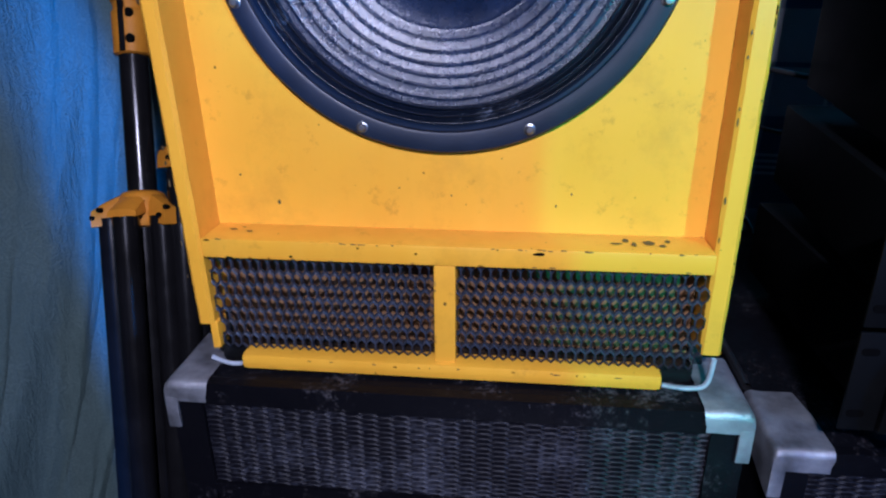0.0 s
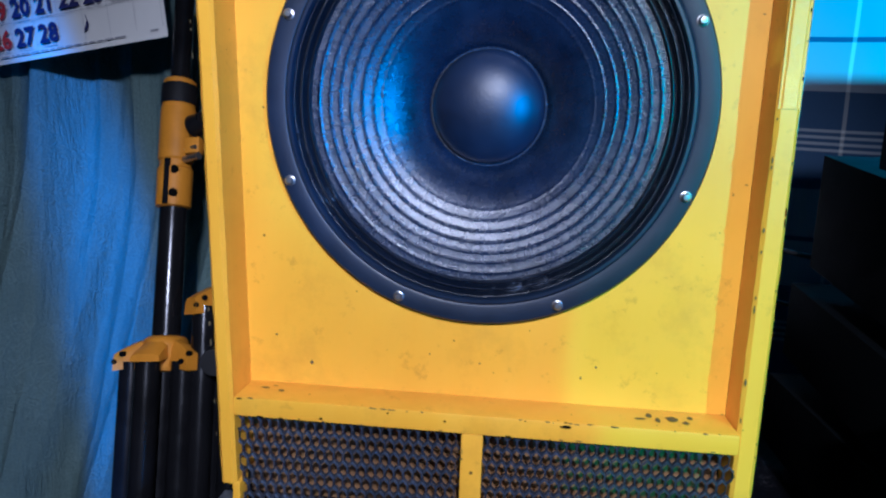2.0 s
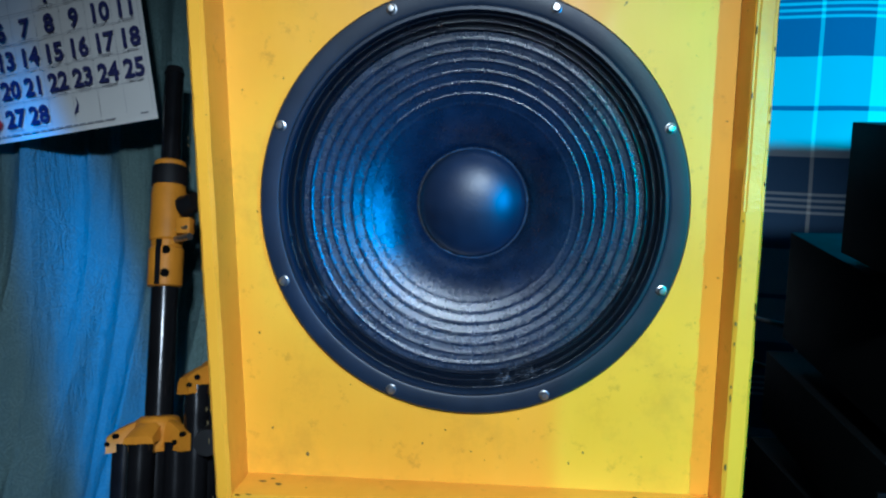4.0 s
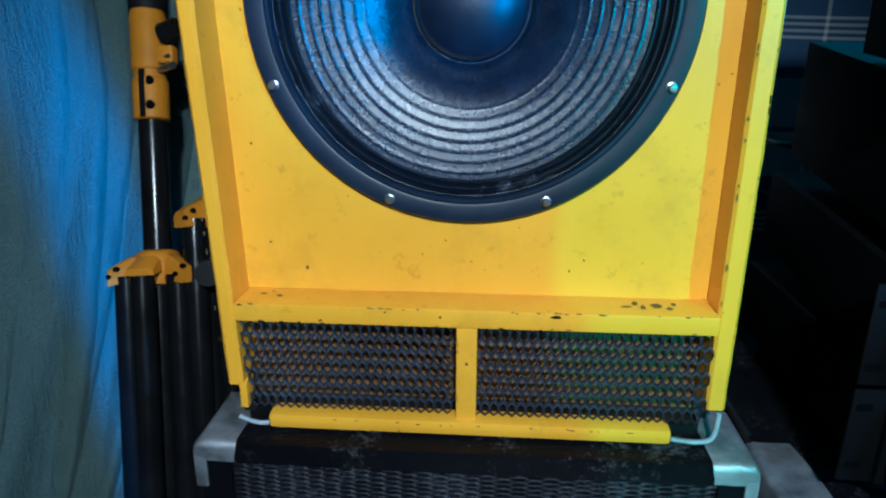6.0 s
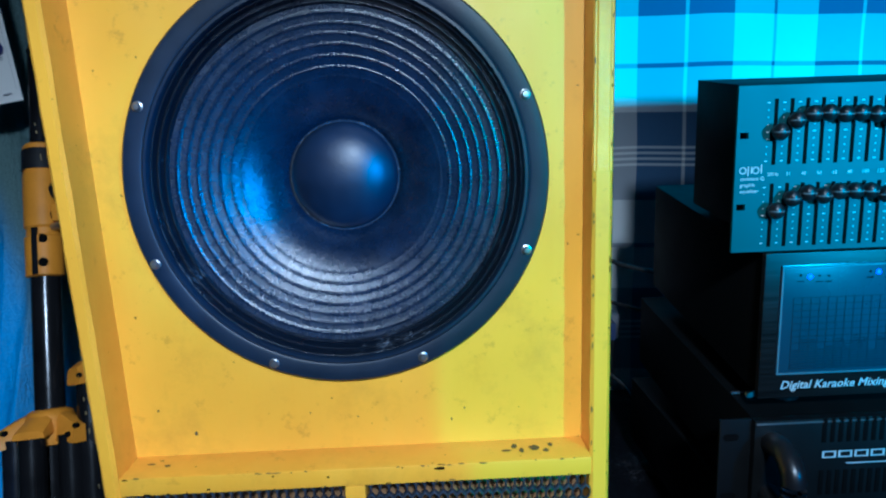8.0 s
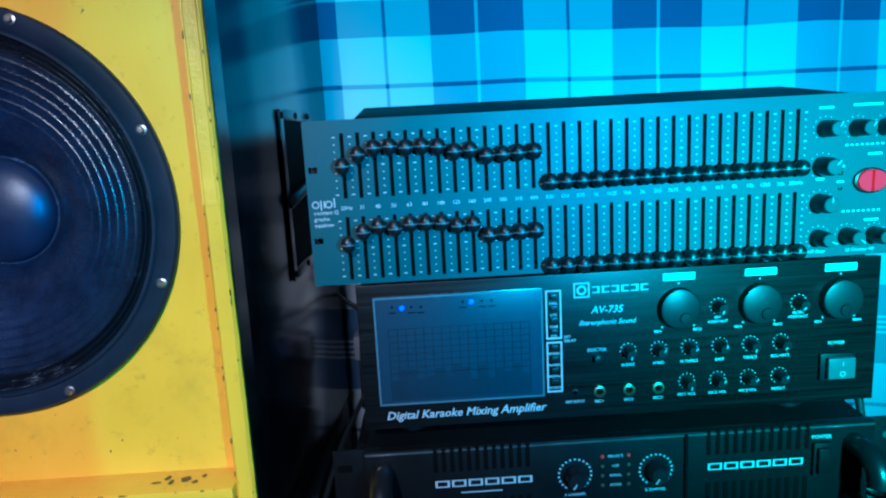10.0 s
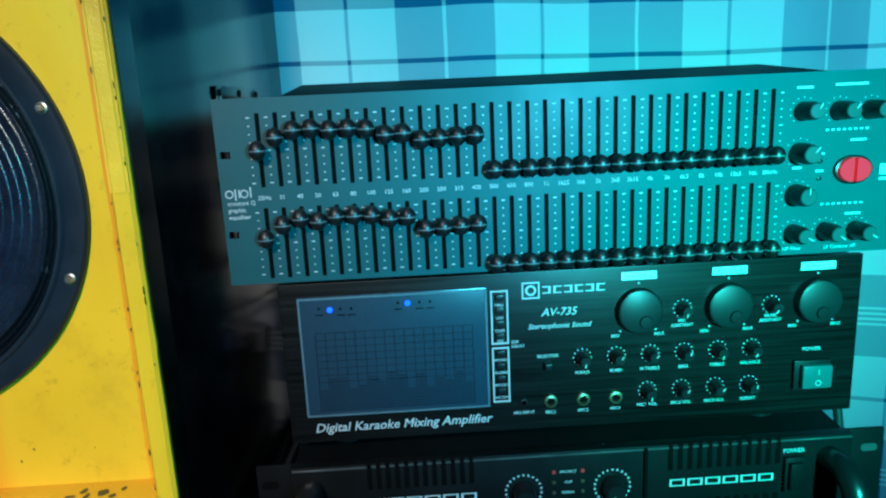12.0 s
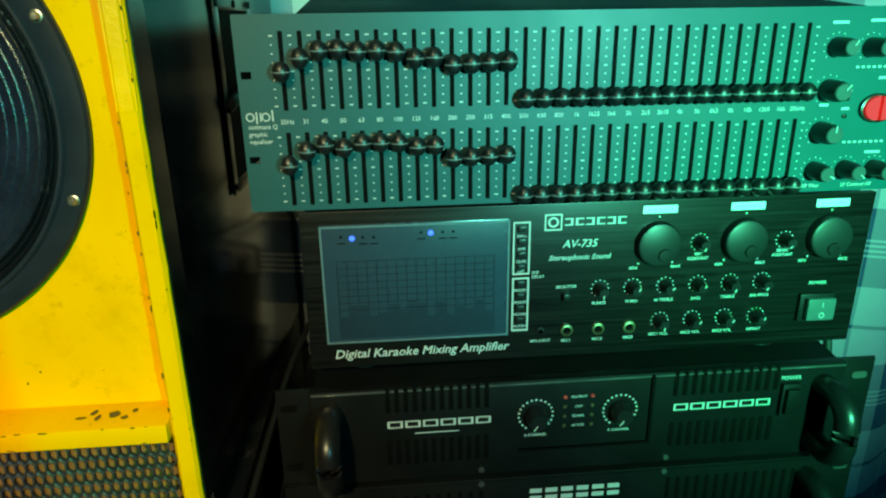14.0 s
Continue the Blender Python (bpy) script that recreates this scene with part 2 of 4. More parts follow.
ROCKER = plain("grey_rocker", (0.07, 0.09, 0.095), 0.35, vary=0.1, bump=0)
STANDYELLOW = plain("orange_yellow_plastic", (0.46, 0.185, 0.004), 0.5, vary=0.3, scale=60, bump=0.15, spec=0.25)
TUBE = plain("black_steel_tube", (0.014, 0.014, 0.016), 0.20, 0.5, 0.3, 90, 0.05)
# Near-black wall colour: the shade behind the stands is put into it.
WALL = plain("shade_dark_wall", (0.020, 0.026, 0.030), 0.85, vary=0.3, scale=20)
FLOOR = plain("worn_grey_concrete", (0.05, 0.048, 0.045), 0.8, vary=0.3, scale=30, bump=0.3)
CEIL = plain("ceiling_board", (0.10, 0.10, 0.10), 0.9, vary=0.1, scale=20)
CABLE = plain("black_cable_rubber", (0.010, 0.010, 0.011), 0.5, vary=0.2, bump=0)
WHITEPLASTIC = plain("grubby_white_plastic", (0.13, 0.13, 0.15), 0.5, vary=0.2)
ALU = plain("ribbed_aluminium", (0.55, 0.57, 0.60), 0.32, 0.85, 0.15, 120)


# ---- mesh helpers ----
def box(bm, x0, x1, y0, y1, z0, z1, bevel=0.0, shear=0.0):
    c = [bm.verts.new((x, y, z + shear * (y - y0))) for x in (x0, x1) for y in (y0, y1) for z in (z0, z1)]
    quads = ((0, 1, 3, 2), (4, 6, 7, 5), (0, 4, 5, 1), (2, 3, 7, 6), (0, 2, 6, 4), (1, 5, 7, 3))
    faces = [bm.faces.new([c[i] for i in q]) for q in quads]
    if bevel:
        edges = list({e for f in faces for e in f.edges})
        bmesh.ops.bevel(bm, geom=edges, offset=bevel, segments=2, affect="EDGES", profile=0.6)
    return bm


def prism(bm, outline, y0, y1):
    """A flat outline in x and z, drawn out from y0 to y1."""
    a = [bm.verts.new((x, y0, z)) for x, z in outline]
    b = [bm.verts.new((x, y1, z)) for x, z in outline]
    bm.faces.new(a)
    bm.faces.new(b[::-1])
    for i in range(len(a)):
        j = (i + 1) % len(a)
        bm.faces.new((a[j], a[i], b[i], b[j]))
    return bm


def tube(bm, p, q, r, r2=None, seg=20, caps=True):
    p, q = Vector(p), Vector(q)
    m = (q - p).to_track_quat("Z", "Y").to_matrix()
    rings = []
    for at, rad in ((p, r), (q, r if r2 is None else r2)):
        rings.append([bm.verts.new(at + m @ Vector((rad * math.cos(2 * math.pi * k / seg), rad * math.sin(2 * math.pi * k / seg), 0))) for k in range(seg)])
    for k in range(seg):
        j = (k + 1) % seg
        bm.faces.new((rings[0][k], rings[0][j], rings[1][j], rings[1][k])).smooth = True
    if caps:
        bm.faces.new(rings[0][::-1])
        bm.faces.new(rings[1])
    return bm


def path(bm, points, r, seg=10, steps=6):
    """A round cord through the points, smoothed."""
    pts = [Vector(p) for p in points]
    fine = []
    for i in range(len(pts) - 1):
        a, b, c, d = pts[max(i - 1, 0)], pts[i], pts[i + 1], pts[min(i + 2, len(pts) - 1)]
        for s in range(steps):
            t = s / steps
            fine.append(0.5 * ((2 * b) + (c - a) * t + (2 * a - 5 * b + 4 * c - d) * t * t + (3 * b - a - 3 * c + d) * t**3))
    fine.append(pts[-1])
    old = None
    for i, p in enumerate(fine):
        way = fine[min(i + 1, len(fine) - 1)] - fine[max(i - 1, 0)]
        m = way.to_track_quat("Z", "Y").to_matrix()
        ring = [bm.verts.new(p + m @ Vector((r * math.cos(2 * math.pi * k / seg), r * math.sin(2 * math.pi * k / seg), 0))) for k in range(seg)]
        if old:
            for k in range(seg):
                j = (k + 1) % seg
                bm.faces.new((old[k], old[j], ring[j], ring[k])).smooth = True
        old = ring
    return bm


def lathe(bm, profile, centre, seg=96):
    """Rings of (radius, depth) round an axis along y."""
    cx, cy, cz = centre
    old = None
    for rad, dep in profile:
        if rad < 1e-6:
            ring = [bm.verts.new((cx, cy + dep, cz))]
        else:
            ring = [bm.verts.new((cx + rad * math.cos(2 * math.pi * k / seg), cy + dep, cz + rad * math.sin(2 * math.pi * k / seg))) for k in range(seg)]
        if old:
            for k in range(seg):
                j = (k + 1) % seg
                if len(ring) == 1:
                    bm.faces.new((old[k], old[j], ring[0])).smooth = True
                elif len(old) == 1:
                    bm.faces.new((old[0], ring[j], ring[k])).smooth = True
                else:
                    bm.faces.new((old[k], old[j], ring[j], ring[k])).smooth = True
        old = ring
    return bm


def thing(name, at, label, category, group="", kind=""):
    ob = new(name)
    ob.location = at
    ob.empty_display_size = 0.05
    return tagged(ob, label, category, group, kind)


def root_place(ob):
    while ob.parent:
        ob = ob.parent
    return ob.location.copy()


def to_mesh(name, bm, material, shift=None):
    if shift is not None:
        bmesh.ops.translate(bm, verts=bm.verts, vec=shift)
    bmesh.ops.recalc_face_normals(bm, faces=bm.faces)
    me = bpy.data.meshes.new(name)
    bm.to_mesh(me)
    bm.free()
    me.materials.append(material)
    me.set_sharp_from_angle(angle=radians(38))
    return me


def part(name, bm, material, parent, label=""):
    """One mesh, drawn in world places, under a thing or under a part."""
    ob = new(name, to_mesh(name, bm, material, -root_place(parent)))
    ob.parent = parent
    return tagged(ob, label)


def piece(name, me, at, parent, label=""):
    """One of many alike parts on a shared mesh, at a world place."""
    ob = new(name, me)
    ob.parent = parent
    ob.location = Vector(at) - root_place(parent)
    return tagged(ob, label)


def solid(name, bm, material, label="", category="", kind="", group=""):
    return tagged(new(name, to_mesh(name, bm, material)), label, category, group, kind)


def B():
    return bmesh.new()


def words(name, rows, y, material, parent, label=""):
    """Printed words on an upright panel at depth y: rows of (text, x, z, height, align, slant)."""
    made = []
    for text, x, z, size, align, slant in rows:
        c = bpy.data.curves.new("words", "FONT")
        c.body, c.size, c.align_x, c.shear, c.resolution_u = text, size * 1.4, align, slant, 2
        c.offset = size * (0.05 if name == "numeral" else 0.02)
        ob = new("words", c)
        ob.matrix_world = pose(x, y, z, 90)
        made.append(ob)
    bpy.context.view_layer.update()
    deps = bpy.context.evaluated_depsgraph_get()
    for ob in made:
        bm = B()
        me = bpy.data.meshes.new_from_object(ob.evaluated_get(deps))
        me.transform(ob.matrix_world)
        bm.from_mesh(me)
        bpy.data.meshes.remove(me)
        c = ob.data
        bpy.data.objects.remove(ob)
        bpy.data.curves.remove(c)
        line = part(name, bm, material, parent, label)
    return line


def strip(bm, x0, x1, z0, z1, y):
    v = [bm.verts.new(p) for p in ((x0, y, z0), (x1, y, z0), (x1, y, z1), (x0, y, z1))]
    bm.faces.new(v)


def hex_mesh(bm, x0, x1, z0, z1, y, w, h, wire, depth, upright=True):
    """Expanded metal: stretched six-sided holes side by side, each with a lip and inner walls."""
    cols, row = int((x1 - x0) / w), h * 0.75
    if not upright:
        cols, row = int((z1 - z0) / h), w * 0.75
    rows = int(((z1 - z0) if upright else (x1 - x0)) / row)
    for r in range(rows + 1):
        for c in range(cols + 1):
            if upright:
                cx, cz = x0 + (c + 0.5 * (r % 2)) * w, z0 + (r + 0.4) * row
                out = [(0, h / 2), (w / 2, h / 4), (w / 2, -h / 4), (0, -h / 2), (-w / 2, -h / 4), (-w / 2, h / 4)]
            else:
                cz, cx = z0 + (c + 0.5 * (r % 2)) * h, x0 + (r + 0.4) * row
                out = [(w / 2, 0), (w / 4, h / 2), (-w / 4, h / 2), (-w / 2, 0), (-w / 4, -h / 2), (w / 4, -h / 2)]
            if not (x0 <= cx <= x1 and z0 <= cz <= z1):
                continue
            k = 1 - 2 * wire / min(w, h)
            jit = random.uniform(-0.0004, 0.0004)
            a = [bm.verts.new((cx + px, y + 0.0008 + jit, cz + pz)) for px, pz in out]
            b = [bm.verts.new((cx + px * k, y - 0.0005 + jit, cz + pz * k - 0.0003)) for px, pz in out]
            d = [bm.verts.new((cx + px * k, y + depth, cz + pz * k)) for px, pz in out]
            for i in range(6):
                j = (i + 1) % 6
                bm.faces.new((a[i], a[j], b[j], b[i]))
                bm.faces.new((b[i], b[j], d[j], d[i]))
    return bm


# ---- the room ----
def room():
    x0, x1, y0, y1, h = -1.9, 2.3, -2.6, 1.32, 2.45
    solid("floor", box(B(), x0, x1, y0, y1, -0.1, 0), FLOOR, "worn grey concrete floor", "floor", "structure")
    solid("ceiling", box(B(), x0, x1, y0, y1, h, h + 0.08), CEIL, "pale ceiling boards", "ceiling", "structure")
    solid("wall_north", box(B(), x0, x1, y1, y1 + 0.1, 0, h), WALL, "wall behind the curtains, coloured dark for the shade there", "wall", "structure")
    solid("wall_south", box(B(), x0, x1, y0 - 0.1, y0, 0, h), WALL, "wall in the same shade-dark colour", "wall", "structure")
    solid("wall_west", box(B(), x0 - 0.1, x0, y0, y1, 0, h), WALL, "wall in the same shade-dark colour", "wall", "structure")
    solid("wall_east", box(B(), x1, x1 + 0.1, y0, y1, 0, h), WALL, "wall in the same shade-dark colour", "wall", "structure")


def cloth(name, place, material, nx, nz, thick=0.0012):
    bm = B()
    for side in (0, 1):
        grid = [[bm.verts.new(Vector(place(i / nx, k / nz)) + Vector((0, side * thick, 0))) for k in range(nz + 1)] for i in range(nx + 1)]
        for i in range(nx):
            for k in range(nz):
                bm.faces.new((grid[i][k], grid[i + 1][k], grid[i + 1][k + 1], grid[i][k + 1])).smooth = True
    ob = new(name, to_mesh(name, bm, material))
    return ob


def checked_curtain():
    def place(u, v):
        x = 0.22 + 1.75 * u
        z = 0.06 + 2.0 * v
        drape = 0.010 * math.sin(19 * u + 0.8) + 0.007 * math.sin(41 * u + 2.1 + 0.8 * v)
        right = 0.030 * math.sin(34 * (u - 0.5)) * max(0, min(1, (x - 0.98) / 0.25)) * (1.0 - 0.45 * v)
        return (x + 0.012 * math.sin(5 * v) * max(0, x - 0.9), 1.165 + drape + right, z)
    ob = cloth("checked_curtain", place, PLAID, 150, 40)
    tagged(ob, "blue and white checked cotton curtain hanging behind the amplifiers", "curtain")


def lace_curtain():
    def place(u, v):
        z = 0.012 + 2.068 * v
        right = -0.36 - 0.27 * max(0, (1.0 - z)) ** 1.2
        x = -1.55 + (right + 1.55) * u
        y = 1.195 - 0.26 * (1 - v) ** 2
        fold = 0.040 * math.sin(17 * u + 1.2 * v + 0.4) + 0.016 * math.sin(43 * u + 2.6 * v) + 0.006 * math.sin(97 * u - 5 * v)
        fold += 0.030 * abs(math.sin(31 * u - 3.2 * v + 0.3)) + 0.016 * abs(math.sin(58 * u + 4.1 * v)) + 0.004 * noise.noise((u * 60, v * 9, 3.1)) + 0.004 * noise.noise((u * 30, v * 26, 1.7))
        return (x, y + fold * (1.15 - 0.6 * v), z)
    ob = cloth("lace_curtain", place, LACE, 260, 110)
    tagged(ob, "teal embroidered lace curtain hanging in soft folds", "curtain")


# ---- loudspeakers ----
DRIVER = (0.0115, 0.648, 1.1025)


def driver(parent):
    cx, cy, cz = DRIVER
    ring = [(0.1700, 0.004), (0.1915, 0.004), (0.1915, -0.005), (0.1895, -0.0075), (0.1755, -0.0080), (0.1735, -0.0070), (0.1715, -0.0095), (0.1690, -0.0095), (0.1675, -0.006), (0.1670, 0.004)]
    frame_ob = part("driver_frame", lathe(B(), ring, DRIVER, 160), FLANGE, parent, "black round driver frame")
    prof = []
    for k in range(49):
        r = 0.1672 - 0.0137 * k / 48
        prof.append((r, -0.0035 + 0.0085 * k / 48 - 0.0030 * math.sin(2 * math.pi * 2.5 * k / 48)))
    part("surround", lathe(B(), prof, DRIVER, 160), RUBBER, parent, "shiny pleated rubber surround")
    prof = []
    for k in range(281):
        r = 0.1537 - (0.1537 - 0.051) * k / 280
        dep = 0.0055 + 0.0226 * ((r / 0.15) ** -1.1 - 0.9735)
        for rib, wide, high in ((0.1470, 0.0013, 0.0018), (0.1380, 0.0010, 0.0022), (0.1295, 0.0010, 0.0022), (0.1205, 0.0010, 0.0022), (0.1110, 0.0010, 0.0020), (0.1015, 0.0010, 0.0014), (0.0930, 0.0012, 0.0008)):
            dep -= 0.45 * high * math.exp(-(((r - rib) / wide) ** 2))
        prof.append((r, dep))
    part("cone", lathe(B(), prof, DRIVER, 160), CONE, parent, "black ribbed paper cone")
    part("cap_seam", lathe(B(), [(0.0560, 0.0570), (0.0552, 0.0540), (0.0538, 0.0524), (0.0524, 0.0528), (0.0518, 0.0560)], DRIVER, 96), SEAM, parent, "grey glue seam round the cap")
    cap = [(0.0526, 0.0545), (0.0525, 0.0535)]
    for k in range(1, 19):
        a = k / 18
        cap.append((0.0524 * math.cos(a * math.pi / 2), 0.053 - 0.0235 * math.sin(a * math.pi / 2)))
    cap[-1] = (0, cap[-1][1])
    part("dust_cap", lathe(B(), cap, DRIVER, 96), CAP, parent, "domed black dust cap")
    bm = lathe(B(), [(0.0048, -0.0078), (0.0048, -0.0088), (0.0036, -0.0092)], (0, 0, 0), 20)
    lathe(bm, [(0.0036, -0.0092), (0.0034, -0.0116), (0.0026, -0.0126), (0, -0.0128)], (0, 0, 0), 12)
    me = to_mesh("screw", bm, STEEL)
    for k in range(8):
        a = radians(22.5 + 45 * k)
        piece("screw", me, (cx + 0.1835 * math.cos(a), cy, cz + 0.1835 * math.sin(a)), parent)


def worn_strip(x0, x1, y0, y1, z0, z1, lean_by=0.0, seed=1):
    """An upright strip of painted wood with knocked, uneven edges."""
    bm = B()
    rings = []
    n = 70
    for k in range(n + 1):
        z = z0 + (z1 - z0) * k / n
        d = [0.0005 * noise.noise((seed, i * 3.7, z * 38)) + 0.0004 * noise.noise((seed, i * 5.1, z * 120)) for i in range(8)]
        b = 0.0028
        loop = [(x0 + b, y0), (x1 - b, y0), (x1, y0 + b), (x1, y1), (x0, y1), (x0, y0 + b)]
        s = -lean_by * (z - 0.757) / 0.55
        rings.append([bm.verts.new((x + s + (d[i] if y < y1 else 0), y + (0.5 * d[(i + 2) % 8] if y < y1 else 0), z)) for i, (x, y) in enumerate(loop)])
    for k in range(n):
        for i in range(6):
            j = (i + 1) % 6
            bm.faces.new((rings[k][i], rings[k][j], rings[k + 1][j], rings[k + 1][i]))
    bm.faces.new(rings[0])
    bm.faces.new(rings[-1][::-1])
    return bm


def holed_board(x0, x1, z0, z1, y0, y1, centre, r):
    """An upright board with a round hole."""
    cx, cz = centre[0], centre[2]
    turns = sorted([2 * math.pi * k / 96 for k in range(96)] + [math.atan2(z - cz, x - cx) % (2 * math.pi) for x in (x0, x1) for z in (z0, z1)])
    bm = B()
    rings = []
    for a in turns:
        c, s = math.cos(a), math.sin(a)
        far = min([((x1 if c > 0 else x0) - cx) / c if abs(c) > 1e-9 else 9, ((z1 if s > 0 else z0) - cz) / s if abs(s) > 1e-9 else 9])
        rings.append([bm.verts.new(p) for p in ((cx + r * c, y0, cz + r * s), (cx + far * c, y0, cz + far * s), (cx + far * c, y1, cz + far * s), (cx + r * c, y1, cz + r * s))])
    for k in range(len(rings)):
        a, b = rings[k], rings[(k + 1) % len(rings)]
        for i in range(4):
            bm.faces.new((a[i], a[(i + 1) % 4], b[(i + 1) % 4], b[i]))
    return bm


def side_handle(parent):
    """A black pressed handle tray with a grip bar, let into the outer side board."""
    def on_board(bm):
        for v in bm.verts:
            v.co.x += 0.2510 + 0.0506 * (v.co.y - 0.616)
        return bm

    ya, yb, za, zb = 0.832, 0.986, 0.984, 1.193
    bm = B()
    for y0, y1, z0, z1 in ((ya, ya + 0.016, za, zb), (yb - 0.016, yb, za, zb), (ya + 0.016, yb - 0.016, za, za + 0.016), (ya + 0.016, yb - 0.016, zb - 0.014, zb)):
        box(bm, 0.0, 0.0030, y0, y1, z0, z1, 0.0012)
    tray = part("handle_tray", on_board(bm), GLOSS, parent, "black pressed metal handle tray")
    part("recess", on_board(box(B(), 0.0, 0.0008, ya + 0.016, yb - 0.016, za + 0.016, zb - 0.014)), HOLE, tray, "dark hollow of the handle")
    bar = path(B(), [(0.001, ya + 0.012, 1.078), (0.008, ya + 0.024, 1.086), (0.010, (ya + yb) / 2, 1.094), (0.008, yb - 0.024, 1.098), (0.001, yb - 0.012, 1.100)], 0.0065, 12)
    part("grip", on_board(bar), KNOB, tray, "black grip bar")
    bolt = lathe(B(), [(0.0045, 0), (0.0038, -0.0018), (0, -0.0024)], (0, 0, 0), 14)
    bmesh.ops.rotate(bolt, cent=(0, 0, 0), matrix=Matrix.Rotation(radians(90), 3, "Z"), verts=bolt.verts)
    bolt = to_mesh("screw", bolt, STEELBLACK)
    for y in (ya + 0.008, (ya + yb) / 2, yb - 0.008):
        for z in (za + 0.008, zb - 0.007):
            piece("screw", bolt, (0.2540 + 0.0506 * (y - 0.616), y, z), tray)


def yellow_speaker():
    top, bottom = 1.43, 0.712
    sp = thing("bass_speaker", (0.01, 0.87, bottom), "yellow painted bass speaker with black sides, on a black speaker", "loudspeaker")
    # carcass: black sides, back, top and bottom boards
    for xa, xb in ((-0.2150, -0.2015), (0.2355, 0.2510)):
        bm = box(B(), xa, xb, 0.650, 1.13, bottom, top, 0.002)
        for v in bm.verts:
            if v.co.y > 0.9:
                v.co.x += 0.026 if v.co.x > 0 else -0.004
            if v.co.x < 0:
                v.co.x -= 0.013 * (v.co.z - 0.757) / 0.55
        part("side_board", bm, SIDE, sp, "glossy black side board")
    part("top_board", box(B(), -0.2015, 0.2335, 0.62, 1.12, top - 0.018, top), GLOSS, sp)
    part("bottom_board", box(B(), -0.2015, 0.2335, 0.62, 1.12, bottom, bottom + 0.015), GLOSS, sp)
    part("back_board", box(B(), -0.2015, 0.2335, 1.112, 1.13, bottom + 0.015, top - 0.018), GLOSS, sp)
    # yellow front: frame strips, ledge, baffle
    part("frame_strip", worn_strip(-0.2135, -0.1988, 0.604, 0.6485, 0.757, top, 0.0130, 2), YELLOW, sp)
    part("frame_strip", worn_strip(0.2355, 0.2535, 0.6135, 0.6485, 0.744, top, 0.0, 6), YELLOW, sp)
    part("tape_residue", worn_strip(0.2363, 0.2520, 0.6124, 0.6137, 1.105, top - 0.002, 0.0, 9), RESIDUE, sp, "wrinkled glossy strip of old tape")
    part("side_edge", box(B(), 0.2531, 0.2548, 0.6190, 0.652, 0.744, top), GLOSS, sp, "black painted edge")
    part("frame_strip", box(B(), -0.222, 0.2352, 0.606, 0.6485, top - 0.02, top, 0.002), YELLOW, sp)
    part("ledge", box(B(), -0.2005, 0.2352, 0.6055, 0.6485, 0.8225, 0.8405, 0.0022), YELLOW, sp, "worn yellow ledge above the ports")
    part("baffle", holed_board(-0.2145, 0.2352, 0.826, top - 0.02, 0.648, 0.664, DRIVER, 0.1690), YELLOW, sp, "yellow painted baffle board")
    part("divider", box(B(), 0.0045, 0.0235, 0.606, 0.640, 0.727, 0.8225, 0.0015), YELLOW, sp)
    part("bottom_strip", box(B(), -0.176, 0.2045, 0.600, 0.625, 0.713, 0.7285, 0.0055), YELLOW, sp, "chipped yellow bottom strip")
    bm = box(B(), -0.2015, 0.2335, 0.646, 0.660, bottom + 0.015, 0.8225)
    part("port_back", bm, WOOD, sp, "bare wood inside the ports")
    part("left_sliver", box(B(), -0.2035, -0.196, 0.606, 0.625, 0.731, 0.758, 0.001), YELLOW, sp)
    for xa, xb in ((-0.1995, 0.0045), (0.0235, 0.2352)):
        bm = hex_mesh(B(), xa, xb, 0.7315, 0.824, 0.6125, 0.0085, 0.0171, 0.00090, 0.0027)
        part("grille", bm, WIRE, sp, "black expanded metal port grille")
    bm = path(B(), [(-0.206, 0.606, 0.7215), (-0.196, 0.605, 0.7180), (-0.186, 0.604, 0.7165), (-0.177, 0.604, 0.7170)], 0.0022, 8)
    part("paint_smear", bm, TAPE, sp, "smear of silver paint at the corner")
    bm = path(B(), [(0.205, 0.606, 0.7165), (0.228, 0.605, 0.7150), (0.2425, 0.606, 0.7200), (0.2465, 0.608, 0.744)], 0.0024, 8)
    part("paint_smear", bm, TAPE, sp)
    driver(sp)
    side_handle(sp)
    # chips and marks in the paint
    rnd = random.Random(5)
    for x, z, w, h in ((0.093, 0.8365, 0.011, 0.0034), (-0.120, 0.8265, 0.004, 0.002), (-0.01, 0.833, 0.003, 0.0018), (-0.06, 0.8365, 0.003, 0.0012)):
        pts = [(x + w * 0.5 * math.cos(a) * rnd.uniform(0.6, 1), z + h * 0.5 * math.sin(a) * rnd.uniform(0.6, 1)) for a in np.linspace(0, 6.283, 9)[:-1]]
        part("paint_chip", prism(B(), pts, 0.6046, 0.6058), HOLE, sp, "dark chip in the paint")
    for x, z, w, h in ((-0.141, 0.8620, 0.004, 0.005), (0.016, 0.872, 0.002, 0.002), (-0.03, 0.878, 0.002, 0.002), (0.107, 0.865, 0.002, 0.003), (0.12, 0.876, 0.002, 0.003), (-0.175, 0.887, 0.003, 0.002)):
        pts = [(x + w * 0.5 * math.cos(a) * rnd.uniform(0.6, 1), z + h * 0.5 * math.sin(a) * rnd.uniform(0.6, 1)) for a in np.linspace(0, 6.283, 9)[:-1]]
        part("paint_chip", prism(B(), pts, 0.6474, 0.6482), SCUFF, sp, "dark chip in the paint")
    # knocked edges of the painted wood
    shapes = []
    for k in range(5):
        pts = [(math.cos(a) * rnd.uniform(0.4, 1), math.sin(a) * rnd.uniform(0.4, 1)) for a in np.linspace(0, 6.283, 9)[:-1]]
